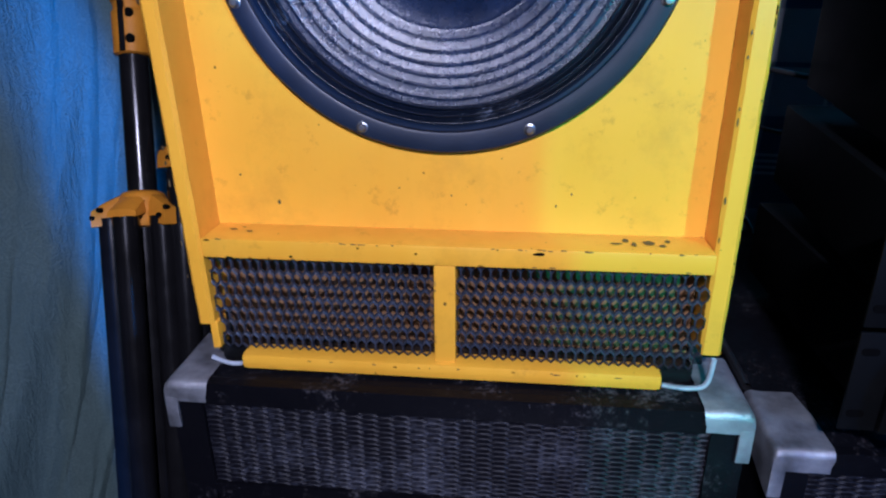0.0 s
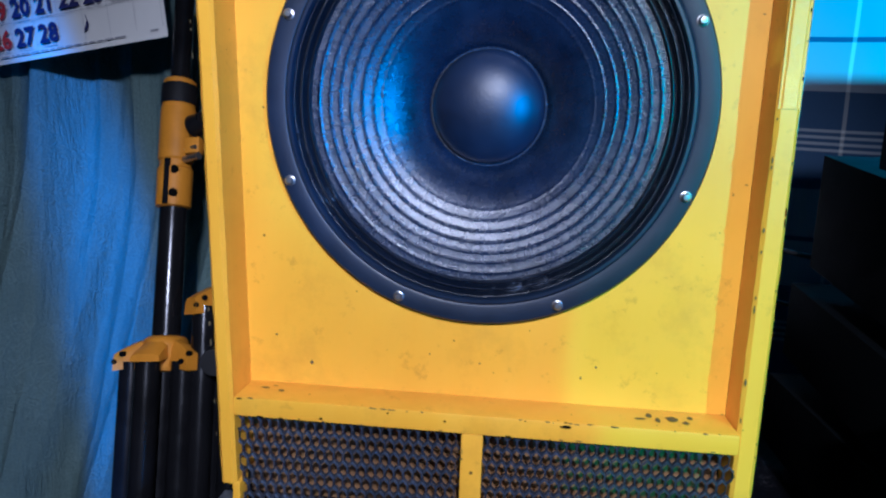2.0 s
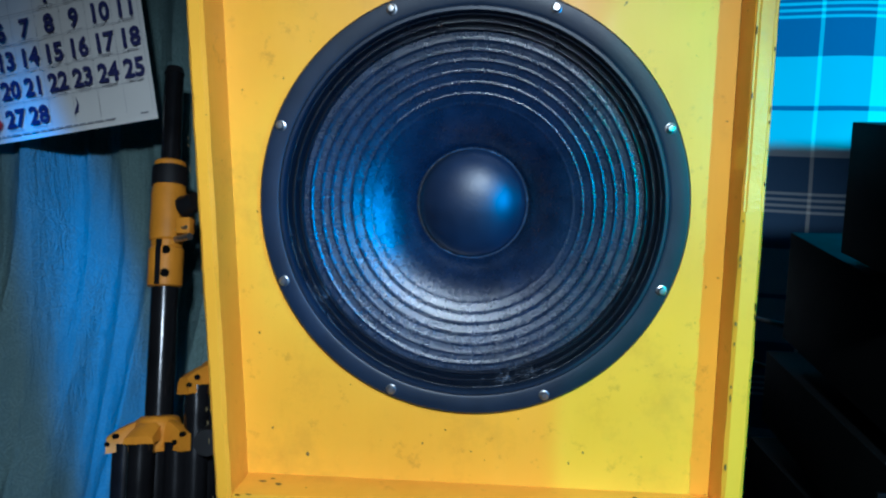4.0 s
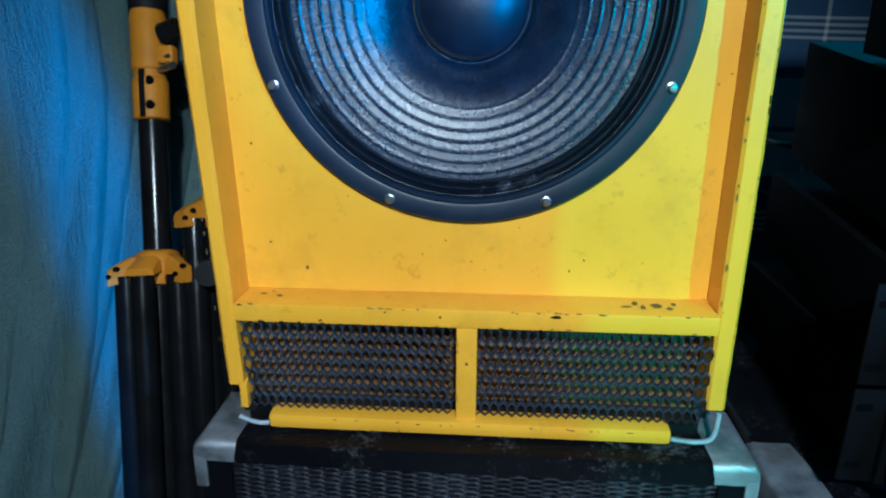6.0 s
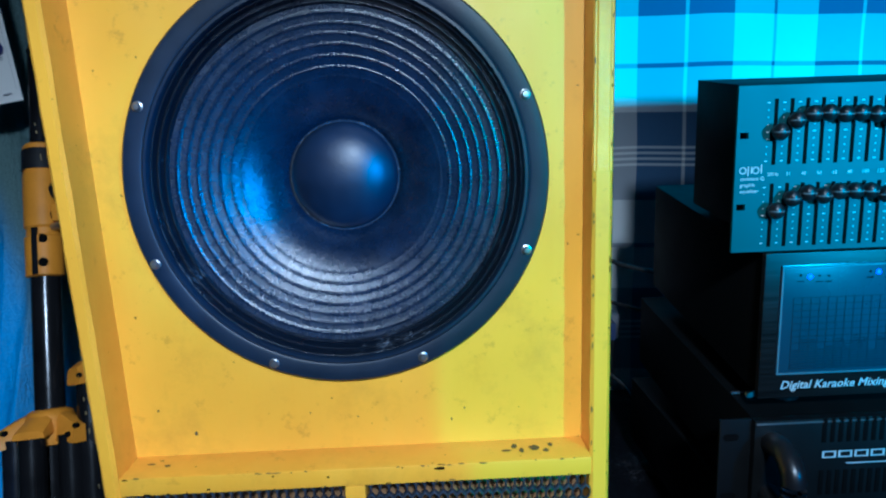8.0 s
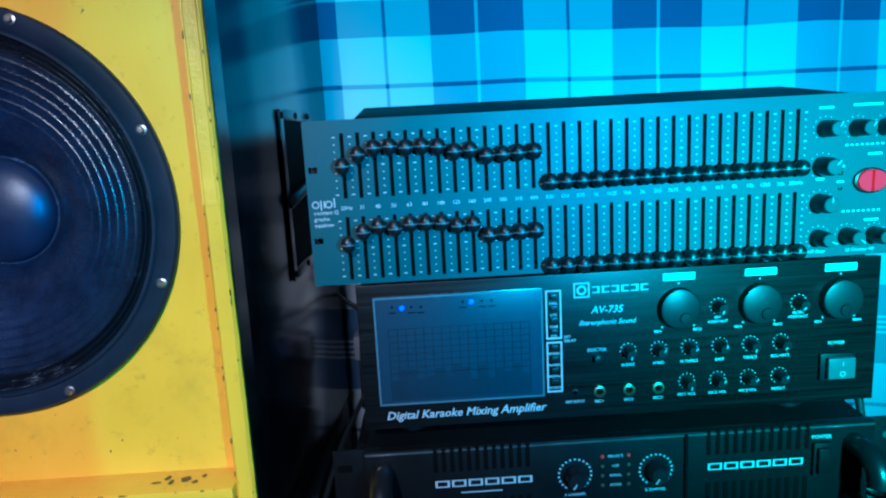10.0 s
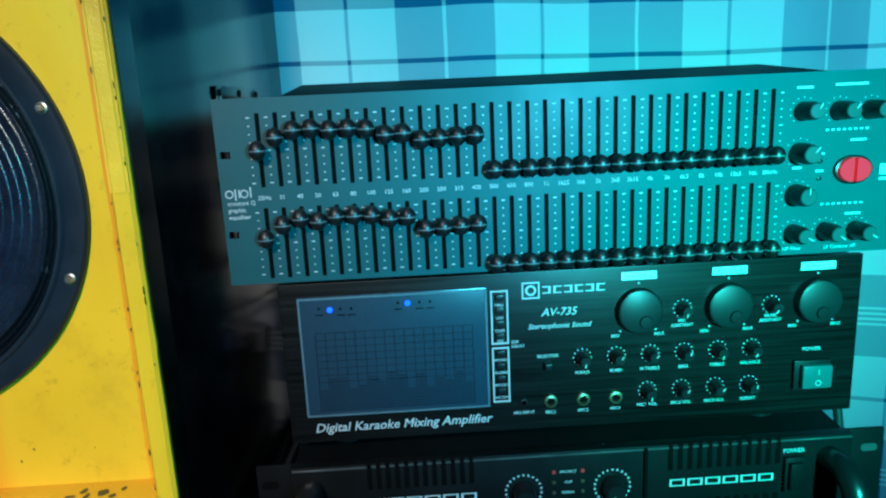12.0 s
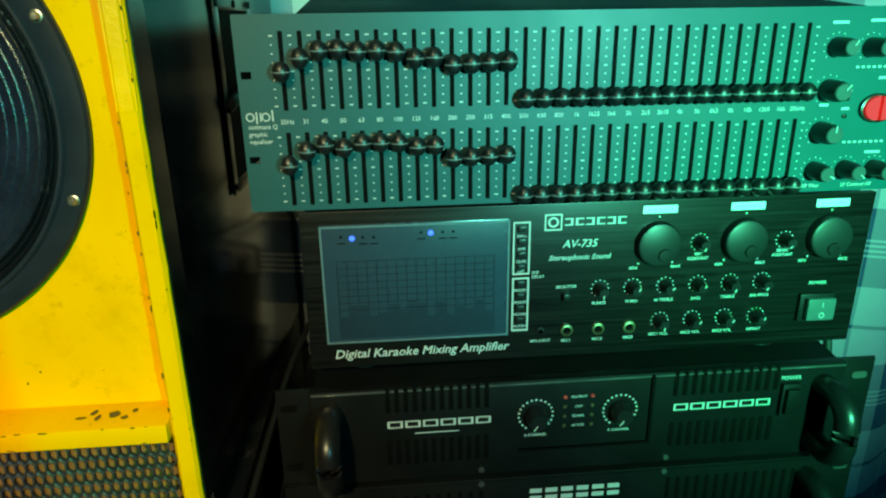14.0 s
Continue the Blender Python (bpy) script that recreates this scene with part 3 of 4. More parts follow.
        shapes.append(to_mesh("edge_chip", prism(B(), pts, -0.0003, 0.0006), SCUFF if k else HOLE))
    runs = [(-0.195, 0.225, 0.8397, 0.8397, 0.6053, 22), (-0.195, 0.225, 0.8238, 0.8238, 0.6053, 12), (0.2366, 0.2366, 0.76, 1.41, 0.6131, 16),
            (0.2515, 0.2515, 0.76, 1.41, 0.6131, 13), (-0.2150, -0.2300, 0.77, 1.25, 0.6037, 10), (0.0058, 0.0058, 0.735, 0.82, 0.6058, 4),
            (-0.170, 0.200, 0.7245, 0.7245, 0.6004, 14)]
    for xa, xb, za, zb, y, count in runs:
        for k in range(count):
            t = rnd.random()
            ob = piece("edge_chip", rnd.choice(shapes), (xa + (xb - xa) * t, y, za + (zb - za) * t + rnd.uniform(-0.0008, 0.0008)), sp)
            long, thin = rnd.uniform(0.0010, 0.0045), rnd.uniform(0.0003, 0.0009)
            ob.scale = (long, 1, thin) if abs(xb - xa) > 0.1 else (thin, 1, long)
    for x, y, w, d in ((0.158, 0.624, 0.013, 0.005), (0.166, 0.632, 0.008, 0.010), (0.172, 0.624, 0.006, 0.013), (0.185, 0.628, 0.015, 0.013), (0.195, 0.622, 0.009, 0.008), (0.201, 0.632, 0.006, 0.010), (-0.180, 0.630, 0.010, 0.004), (-0.163, 0.626, 0.008, 0.006), (-0.172, 0.636, 0.006, 0.003)):
        pts = [(x + w * 0.5 * math.cos(a) * rnd.uniform(0.5, 1), y + d * 0.5 * math.sin(a) * rnd.uniform(0.5, 1)) for a in np.linspace(0, 6.283, 10)[:-1]]
        bm = B()
        bm.faces.new([bm.verts.new((px, py, 0.8411)) for px, py in pts])
        part("scuff_mark", bm, SCUFF, sp, "dark scuff on the ledge")


def corner_guard(parent, x, y, z, flip, wide=0.046):
    """A pressed metal corner: a top plate whose rounded edges fold down over the front and the side."""
    s = -1 if flip else 1
    bm = B()
    rows = []
    for k in range(9):
        # profile across the front edge: back of the plate, round the edge, down the lip
        a = min(1.0, max(0.0, (k - 2) / 4)) * math.pi / 2
        if k < 2:
            py, pz, lip = y + 0.086 - 0.038 * k, z + 0.0028, wide - 0.004 * (k == 0)
        elif k < 7:
            py, pz, lip = y + 0.004 - 0.008 * math.sin(a), z + 0.0028 - 0.008 * (1 - math.cos(a)), wide
        else:
            py, pz, lip = y - 0.004, z - 0.006 - 0.006 * (k - 6), wide - 0.002
        row = []
        for i in range(9):
            dent = 0.0012 * noise.noise((x * 40 + i, py * 60, pz * 60))
            if i < 5:
                px, dz = x - s * 0.003 + s * 0.006 * (i / 4), -0.005 * (1 - i / 4) ** 2
            else:
                px, dz = x + s * (0.003 + (lip - 0.003) * (i - 4) / 4), 0
            row.append(bm.verts.new((px, py, pz + dz + dent)))
        rows.append(row)
    for k in range(8):
        for i in range(8):
            bm.faces.new((rows[k][i], rows[k][i + 1], rows[k + 1][i + 1], rows[k + 1][i])).smooth = True
    # outer side skirt and the tongue that runs down the front corner
    low = [bm.verts.new((x - s * 0.0035, v.co.y, z - 0.045 + 0.012 * (k < 2))) for k, v in enumerate(r[0] for r in rows[:7])]
    for k in range(6):
        bm.faces.new((rows[k][0], rows[k + 1][0], low[k + 1], low[k])).smooth = True
    box(bm, *sorted((x - s * 0.0035, x + s * 0.0085)), y - 0.0045, y - 0.001, z - 0.047, z - 0.014, 0.0015)
    part("corner_guard", bm, SILVER, parent, "dented silver metal corner guard")


def black_speaker(x0, x1, top, y, label, group, guard=0.046):
    sp = thing("bass_speaker", ((x0 + x1) / 2, y + 0.28, 0), label, "loudspeaker", group)
    bm = box(B(), x0, x1, y, y + 0.012, top - 0.022, top)
    box(bm, x0, x0 + 0.030, y, y + 0.012, 0.03, top - 0.022)
    box(bm, x1 - 0.030, x1, y, y + 0.012, 0.03, top - 0.022)
    box(bm, x0 + 0.030, x1 - 0.030, y, y + 0.012, top - 0.125, top - 0.113)
    box(bm, x0 + 0.030, x1 - 0.030, y + 0.004, y + 0.012, 0.03, top - 0.125)
    part("front_frame", bm, BLACK, sp, "scuffed black painted front")
    bm = box(B(), x0, x1, y + 0.012, y + 0.56, 0.03, top, 0.004)
    part("cabinet_body", bm, BLACK, sp, "scuffed black painted cabinet")
    bm = hex_mesh(B(), x0 + 0.030, x1 - 0.030, top - 0.113, top - 0.022, y + 0.004, 0.0198, 0.0053, 0.0008, 0.004, upright=False)
    part("grille", bm, WIREDARK, sp, "black expanded metal grille")
    corner_guard(sp, x0, y, top, False, guard)
    corner_guard(sp, x1, y, top, True, guard)
    for fx in (x0 + 0.06, x1 - 0.06):
        for fy in (y + 0.06, y + 0.5):
            part("foot", tube(B(), (fx, fy, 0), (fx, fy, 0.031), 0.02, 0.024), CABLE, sp)
    return sp


room()
checked_curtain()
lace_curtain()
yellow_speaker()
black_speaker(-0.238, 0.274, 0.710, 0.578, "black bass speaker with silver corners under the yellow one", "black bass speakers", 0.038)
black_speaker(0.300, 0.828, 0.676, 0.578, "black bass speaker with silver corners under the amplifiers", "black bass speakers")


# ---- the amplifier stack ----
DARKKNOB = plain("dark_satin_knob", (0.010, 0.012, 0.013), 0.40, 0.0, 0.1, bump=0)
EX, EY, EZ = 0.3365, 0.563, 1.0385
UPPER = [0.0965, 0.1050, 0.1095, 0.1100, 0.1085, 0.1090, 0.1080, 0.1035, 0.1040, 0.0990, 0.0995, 0.1000, 0.1005] + [0.0755] * 17
LOWER = [0.0345, 0.0440, 0.0480, 0.0455, 0.0485, 0.0485, 0.0480, 0.0450, 0.0455, 0.0360, 0.0365, 0.0370, 0.0375] + [0.0075] * 17
BANDS = "25Hz 31 40 50 63 80 100 125 160 200 250 315 400 500 630 800 1k 1k25 1k6 2k 2k5 3k15 4k 5k 6k3 8k 10k 12k5 16k 20kHz".split()


def knob(parent, x, z, y, r, deep, turn, cap=True):
    body = part("knob", lathe(B(), [(0, 0.0), (r, 0.0), (r * 0.96, -deep * 0.7), (r * 0.80, -deep), (0, -deep)], (x, y, z), 24), KNOB, parent)
    if cap:
        part("knob_cap", lathe(B(), [(r * 0.78, -deep - 0.0001), (r * 0.70, -deep - 0.0008), (0, -deep - 0.0008)], (x, y, z), 24), KNOBTOP, body, "grey cap")
    bm = box(B(), -0.0004, 0.0004, y - deep - 0.0016, y - deep - 0.0006, r * 0.25, r * 0.85)
    bmesh.ops.transform(bm, matrix=pose(x, 0, z, 0, turn, 0), verts=bm.verts)
    part("pointer", bm, WHITE, body, "white pointer line")
    return body


def oval_rim():
    bm = lathe(B(), [(0.0138, 0.0), (0.0138, -0.003), (0.0124, -0.0035), (0.0124, 0.0)], (0, 0, 0), 32)
    bmesh.ops.transform(bm, matrix=Matrix.Translation((EX + 0.4565, EY - 0.0003, EZ + 0.0620)) @ Matrix.Diagonal((1, 1, 0.76, 1)), verts=bm.verts)
    return bm


def equaliser():
    eq = thing("graphic_equaliser", (EX + 0.25, EY + 0.1, EZ), "grey rack equaliser with two rows of black sliders", "equaliser")
    w, h = 0.5055, 0.1325
    # front plate with its four mounting slots cut through
    bm = B()
    xs = [0, 0.0025, 0.0095, w - 0.0125, w - 0.0055, w]
    zs = [0, 0.0345, 0.0395, 0.0915, 0.0965, h]
    for i in range(5):
        for k in range(5):
            if i in (1, 3) and k in (1, 3):
                continue
            box(bm, EX + xs[i], EX + xs[i + 1], EY, EY + 0.003, EZ + zs[k], EZ + zs[k + 1])
    bmesh.ops.remove_doubles(bm, verts=bm.verts, dist=1e-5)
    part("front_panel", bm, EQ, eq, "grey anodised front panel")
    bm = box(B(), EX + 0.036, EX + w - 0.036, EY + 0.003, EY + 0.165, EZ + 0.002, EZ + h - 0.004, 0.0012, shear=0.11)
    part("case", bm, STEELBLACK, eq, "black steel case")
    x0, pitch = EX + 0.0305, (0.3955 - 0.0305) / 29
    slot = to_mesh("slider_slot", box(B(), -0.00155, 0.00155, -0.0004, 0.0004, 0, 0.0515, 0.0003), HOLE)
    ball = lathe(B(), [(0, 0.0), (0.0035, 0.0), (0.0035, -0.003), (0.0052, -0.0050), (0.0060, -0.0090), (0.0051, -0.0125), (0.0026, -0.0145), (0, -0.0147)], (0, 0, 0), 20)
    bmesh.ops.scale(ball, vec=(1, 1, 1.16), verts=ball.verts)
    ball = to_mesh("slider_knob", ball, KNOB)
    tick = B()
    arc = [(0.0064 * math.sin(a), -0.0090 - 0.0062 * math.cos(a)) for a in np.linspace(-1.45, 1.45, 13)]
    rows = [[tick.verts.new((px, py, dz)) for px, py in arc] for dz in (-0.00042, 0.00042)]
    for k in range(12):
        tick.faces.new((rows[0][k], rows[0][k + 1], rows[1][k + 1], rows[1][k]))
    tick = to_mesh("pointer", tick, plain("dull_grey_pointer", (0.11, 0.125, 0.13), 0.5, bump=0))
    for k in range(30):
        x = x0 + pitch * k
        for base, at in ((0.0705, UPPER[k]), (0.0040, LOWER[k])):
            piece("slider_slot", slot, (x, EY - 0.0001, EZ + base), eq)
            kn = piece("slider_knob", ball, (x, EY, EZ + at), eq)
            t = new("pointer", tick)
            t.parent = kn
    bm = B()
    for k in range(31):
        x = x0 + pitch * (k - 0.5)
        for base in (0.0705, 0.0040):
            for j in range(9):
                half = 0.0013 if j in (0, 4, 8) else 0.0006
                z = EZ + base + 0.003 + 0.0455 * j / 8
                strip(bm, x - half, x + half, z - 0.00045, z + 0.00045, EY - 0.0004)
    tagged(part("scale_print", bm, WHITE, eq), "white printed scale marks", kind="stuff")
    rows = [(b, x0 + pitch * k, EZ + 0.0615, 0.0031, "CENTER", 0) for k, b in enumerate(BANDS)]
    rows += [("constant Q", EX + 0.004, EZ + 0.0585, 0.0031, "LEFT", 0), ("graphic", EX + 0.004, EZ + 0.0535, 0.0031, "LEFT", 0), ("equaliser", EX + 0.004, EZ + 0.0485, 0.0031, "LEFT", 0)]
    rows += [("HP Filter", EX + 0.4155, EZ + 0.0035, 0.0028, "CENTER", 0), ("LF Contour HF", EX + 0.452, EZ + 0.0035, 0.0028, "CENTER", 0)]
    words("lettering", rows, EY - 0.0006, WHITE, eq, "white printed words")
    # brand mark as plain shapes
    bm = B()
    for cx in (0.006, 0.0165):
        lathe(bm, [(0.0030, 0), (0.0021, 0)], (EX + cx, EY - 0.0006, EZ + 0.0665), 16)
    strip(bm, EX + 0.0098, EX + 0.0108, EZ + 0.062, EZ + 0.070, EY - 0.0006)
    strip(bm, EX + 0.0125, EX + 0.0135, EZ + 0.0637, EZ + 0.0695, EY - 0.0006)
    strip(bm, EX + 0.0205, EX + 0.0215, EZ + 0.0637, EZ + 0.0712, EY - 0.0006)
    strip(bm, EX + 0.4775, EX + 0.4900, EZ + 0.0570, EZ + 0.0650, EY - 0.0006)
    strip(bm, EX + 0.4775, EX + 0.4860, EZ + 0.0530, EZ + 0.0552, EY - 0.0006)
    for x, z, n in ((0.435, 0.0905, 8), (0.435, 0.0365, 8)):
        for k in range(n):
            strip(bm, EX + x + 0.0042 * k, EX + x + 0.0042 * k + 0.0024, EZ + z, EZ + z + 0.0015, EY - 0.0006)
    for x, z, wd in ((0.418, 0.121, 0.012), (0.452, 0.122, 0.024), (0.4155, 0.064, 0.007), (0.460, 0.0825, 0.012), (0.460, 0.0285, 0.012), (0.4325, 0.0735, 0.006), (0.4325, 0.061, 0.006)):
        strip(bm, EX + x - wd / 2, EX + x + wd / 2, EZ + z, EZ + z + 0.0018, EY - 0.0006)
    part("brand_mark", bm, WHITE, eq, "white printed mark and bars")
    for x, z, r, a in ((0.4178, 0.1055, 0.0068, 30), (0.4438, 0.1048, 0.0068, 40), (0.4668, 0.1045, 0.0068, 60), (0.4168, 0.0755, 0.0078, 40), (0.4158, 0.0455, 0.0078, 0), (0.4158, 0.0168, 0.0068, 120), (0.4398, 0.0172, 0.0068, 130), (0.4628, 0.0168, 0.0068, 120)):
        knob(eq, EX + x, EZ + z, EY - 0.0005, r, 0.017, a)
        bm = B()
        for j in range(11):
            t = radians(-135 + 27 * j)
            cx, cz = EX + x + math.sin(t) * (r + 0.0028), EZ + z + math.cos(t) * (r + 0.0028)
            strip(bm, cx - 0.0004, cx + 0.0004, cz - 0.0004, cz + 0.0004, EY - 0.0006)
        part("dial_marks", bm, WHITE, eq)
    # round two-part red switch
    sw = part("power_switch", oval_rim(), KNOB, eq, "black rimmed round switch")
    for s in (-1, 1):
        pts = [(EX + 0.4565 + s * (0.0012 + 0.0105 * math.sin(t)), EZ + 0.0620 + 0.0086 * math.cos(t)) for t in np.linspace(0, math.pi, 14)]
        part("rocker", prism(B(), pts, EY - 0.0055, EY - 0.0005), REDPLASTIC, sw, "red rocker half")
    for x, z in ((0.4325, 0.069), (0.4325, 0.0565)):
        part("led", lathe(B(), [(0.0018, 0), (0.0016, -0.001), (0, -0.0014)], (EX + x, EY - 0.0004, EZ + z), 12), KNOB, eq)
    for z in (0.037, 0.094):
        part("bolt", lathe(B(), [(0.0052, 0), (0.0050, -0.002), (0.0030, -0.003), (0, -0.003)], (EX + 0.4955, EY - 0.0004, EZ + z), 16), ROCKER, eq, "grey bolt in the mounting slot")


MX, MY, MZ = 0.368, 0.567, 0.908


def mixer():
    mx = thing("mixing_amplifier", (0.59, 0.7, 0.895), "black karaoke mixing amplifier with a display and knobs", "amplifier")
    w, h = 0.443, 0.1275
    part("front_panel", box(B(), MX, MX + w, MY, MY + 0.006, MZ, MZ + h, 0.001), BRUSHED, mx, "brushed black front panel")
    part("case", box(B(), MX + 0.003, MX + w - 0.003, MY + 0.006, MY + 0.27, MZ + 0.001, MZ + h - 0.003, 0.001, shear=0.13), STEELBLACK, mx, "black steel case")
    for fx in (MX + 0.04, MX + w - 0.06):
        part("foot", tube(B(), (fx, MY + 0.03, 0.8965), (fx, MY + 0.03, MZ + 0.004), 0.012), KNOB, mx)
    x = lambda v: EX + v
    fy = MY - 0.0006
    # display
    scr = part("display", box(B(), x(0.0450), x(0.1868), MY - 0.0014, MY + 0.001, 0.9290, 1.0255, 0.0012), SCREEN, mx, "dark glassy display window")
    bm = B()
    for k in range(17):
        cx = x(0.0565) + 0.0074 * k
        strip(bm, cx - 0.0003, cx + 0.0003, 0.934, 0.997, MY - 0.0018)
    for k in range(8):
        z = 0.958 + 0.0056 * k
        strip(bm, x(0.0565), x(0.0565 + 0.0074 * 16), z - 0.0003, z + 0.0003, MY - 0.0018)
    rnd = random.Random(3)
    for k in range(16):
        for j in range(rnd.choice((7, 8, 9, 10, 12, 13))):
            cx, z = x(0.0570) + 0.0074 * k, 0.9345 + 0.0023 * j
            strip(bm, cx + 0.0006, cx + 0.0058, z, z + 0.0010, MY - 0.0018)
    part("bar_graph", bm, plain("dark_display_segments", (0.0045, 0.009, 0.018), 0.4, bump=0), scr, "dark bar graph segments")
    bm = B()
    for a, b, c, d in ((0.0454, 0.0468, 0.9300, 1.0245), (0.1850, 0.1864, 0.9300, 1.0245), (0.0468, 0.1850, 0.9300, 0.9313), (0.0468, 0.1850, 1.0232, 1.0245)):
        box(bm, x(a), x(b), MY - 0.0022, MY - 0.0012, c, d)
    part("display_rim", bm, plain("pale_display_rim", (0.09, 0.14, 0.17), 0.4, bump=0), scr, "pale thin rim")
    for cx, z in ((0.0690, 1.0150), (0.1270, 1.0170)):
        part("led", lathe(B(), [(0.0022, 0), (0.0017, -0.0009), (0, -0.0012)], (x(cx), MY - 0.0016, z), 14), BLUELED, scr, "glowing blue indicator")
    bm = B()
    for cx, z in ((0.060, 1.0155), (0.076, 1.0148), (0.084, 1.0145), (0.119, 1.0168), (0.135, 1.0165), (0.143, 1.0165)):
        strip(bm, x(cx), x(cx) + 0.0018, z, z + 0.0018, MY - 0.0018)
        strip(bm, x(cx) - 0.002, x(cx) + 0.004, z - 0.0045, z - 0.0036, MY - 0.0018)
    part("print", bm, HOLE, scr)
    # button column in a pale rounded frame
    bm = B()
    for za, zb in ((0.9800, 1.0225), (0.9325, 0.9775)):
        for a in ((0.1892, 0.1904, za, zb), (0.2012, 0.2024, za, zb), (0.1904, 0.2012, za, za + 0.0012), (0.1904, 0.2012, zb - 0.0012, zb)):
            box(bm, x(a[0]), x(a[1]), MY - 0.001, MY + 0.0005, a[2], a[3])
    part("button_frame", bm, WHITE, mx, "pale printed frame round the buttons")
    for k in range(8):
        z = 1.0165 - 0.0102 * k - (0.0035 if k > 3 else 0)
        part("button", box(B(), x(0.1928), x(0.1988), MY - 0.003, MY, z - 0.0016, z + 0.0030, 0.0008), KNOB, mx)
    rows = [("HALL", 0.1958, 1.0102), ("LIVE", 0.1958, 1.0000), ("CLAR", 0.1958, 0.9898), ("OFF", 0.1958, 0.9815), ("MODE1", 0.1958, 0.9661), ("MODE2", 0.1958, 0.9559), ("MODE3", 0.1958, 0.9457), ("MODE4", 0.1958, 0.9355)]
    rows = [(t, x(a), z, 0.0022, "CENTER", 0) for t, a, z in rows]
    rows += [("DSP", x(0.2042), 0.9800, 0.0024, "LEFT", 0), ("DELAY", x(0.2042), 0.9766, 0.0024, "LEFT", 0)]
    rows += [("AV-735", x(0.2275), 1.0005, 0.0062, "LEFT", 0.25), ("Stereophonic Sound", x(0.2170), 0.9905, 0.0042, "LEFT", 0.3)]
    rows += [("SELECTOR", x(0.2320), 0.9670, 0.0025, "CENTER", 0), ("MP3 INPUT", x(0.2128), 0.9215, 0.0024, "CENTER", 0)]
    rows += [("MIC%d" % (k + 1), x(0.2338 + 0.0255 * k), 0.9205, 0.0026, "CENTER", 0) for k in range(3)]
    rows += [(t, x(0.2588 + 0.0264 * k), 0.9520, 0.0026, "CENTER", 0) for k, t in enumerate(("M.BASS", "M.MID", "M.TREBLE", "BASS", "TREBLE", "BALANCE"))]
    rows += [(t, x(0.3098 + 0.0268 * k), 0.9220, 0.0026, "CENTER", 0) for k, t in enumerate(("MIC1 VOL", "MIC2 VOL", "MIC3 VOL", "REPEAT"))]
    for cx in (0.3018, 0.3708, 0.4398):
        rows += [("MIN", x(cx - 0.0175), 0.9800, 0.0026, "CENTER", 0), ("MAX", x(cx + 0.0165), 0.9800, 0.0026, "CENTER", 0)]
    for cx, t in ((0.3358, "MIC"), (0.4048, "MUSIC")):
        rows += [(t, x(cx), 0.9895, 0.0025, "CENTER", 0), ("ASSISTANT", x(cx), 0.9858, 0.0025, "CENTER", 0)]
    rows += [("POWER", x(0.4390), 0.9600, 0.0030, "CENTER", 0)]
    words("lettering", rows, fy, WHITE, mx, "white printed words")
    words("title", [("Digital Karaoke Mixing Amplifier", x(0.0500), 0.9165, 0.0074, "LEFT", 0.25)], fy, WHITE, mx, "white slanted title line")
    # brand mark: framed square and a row of plain blocks
    bm = B()
    a, b, c, d = x(0.2130), x(0.2265), 1.0145, 1.0275
    for q in ((a, b, c, c + 0.0012), (a, b, d - 0.0012, d), (a, a + 0.0012, c + 0.0012, d - 0.0012), (b - 0.0012, b, c + 0.0012, d - 0.0012)):
        strip(bm, *q, fy)
    lathe(bm, [(0.0042, 0), (0.0026, 0)], ((a + b) / 2, fy, (c + d) / 2), 16)
    for k in range(6):
        s = x(0.2285) + 0.0082 * k
        strip(bm, s, s + 0.0066, 1.0180, 1.0190, fy)
        strip(bm, s, s + 0.0066, 1.0228, 1.0238, fy)
        strip(bm, s + (0.0002 if k % 2 else 0.0046), s + (0.0020 if k % 2 else 0.0064), 1.0190, 1.0228, fy)
    part("brand_mark", bm, WHITE, mx, "white framed mark and row of blocks")
    # pale strips of tape over the large knobs
    for cx in (0.3018, 0.3712, 0.4395):
        st = part("label_tape", box(B(), x(cx - 0.0135), x(cx + 0.0135), MY - 0.0012, MY, 1.0250, 1.0312, 0.0004), STICKER, mx, "pale strip of label tape")
        bm = B()
        for j in range(5):
            strip(bm, x(cx - 0.0100) + 0.0042 * j, x(cx - 0.0068) + 0.0042 * j, 1.0272, 1.0290, MY - 0.0016)
        part("faint_print", bm, plain("faint_print", (0.5, 0.55, 0.6), 0.7, bump=0), st)
    for cx, turn in ((0.3018, 205), (0.3708, 205), (0.4398, 190)):
        c = (x(cx), MY, 1.0010)
        kn = part("volume_knob", lathe(B(), [(0.0176, 0.0), (0.0174, -0.005), (0.0166, -0.0072), (0.0155, -0.0075), (0, -0.0075)], c, 40), KNOB, mx, "large black volume knob")
        part("knob_face", lathe(B(), [(0.0160, -0.0076), (0.0150, -0.0080), (0, -0.0080)], c, 40), DARKKNOB, kn)
        bm = lathe(B(), [(0.0052, -0.0081), (0.0045, -0.0093), (0, -0.0095)], (0, 0, -0.0085), 20)
        bmesh.ops.transform(bm, matrix=pose(x(cx), MY, 1.0010, 0, 360 - turn + 180, 0), verts=bm.verts)
        part("finger_dimple", bm, KNOB, kn)
        bm = B()
        for ang in (-140, 0, 140):
            t = radians(ang)
            strip(bm, x(cx) + 0.0212 * math.sin(t) - 0.0007, x(cx) + 0.0212 * math.sin(t) + 0.0007, 1.0010 + 0.0212 * math.cos(t) - 0.0007, 1.0010 + 0.0212 * math.cos(t) + 0.0007, fy)
        part("dial_marks", bm, WHITE, mx)
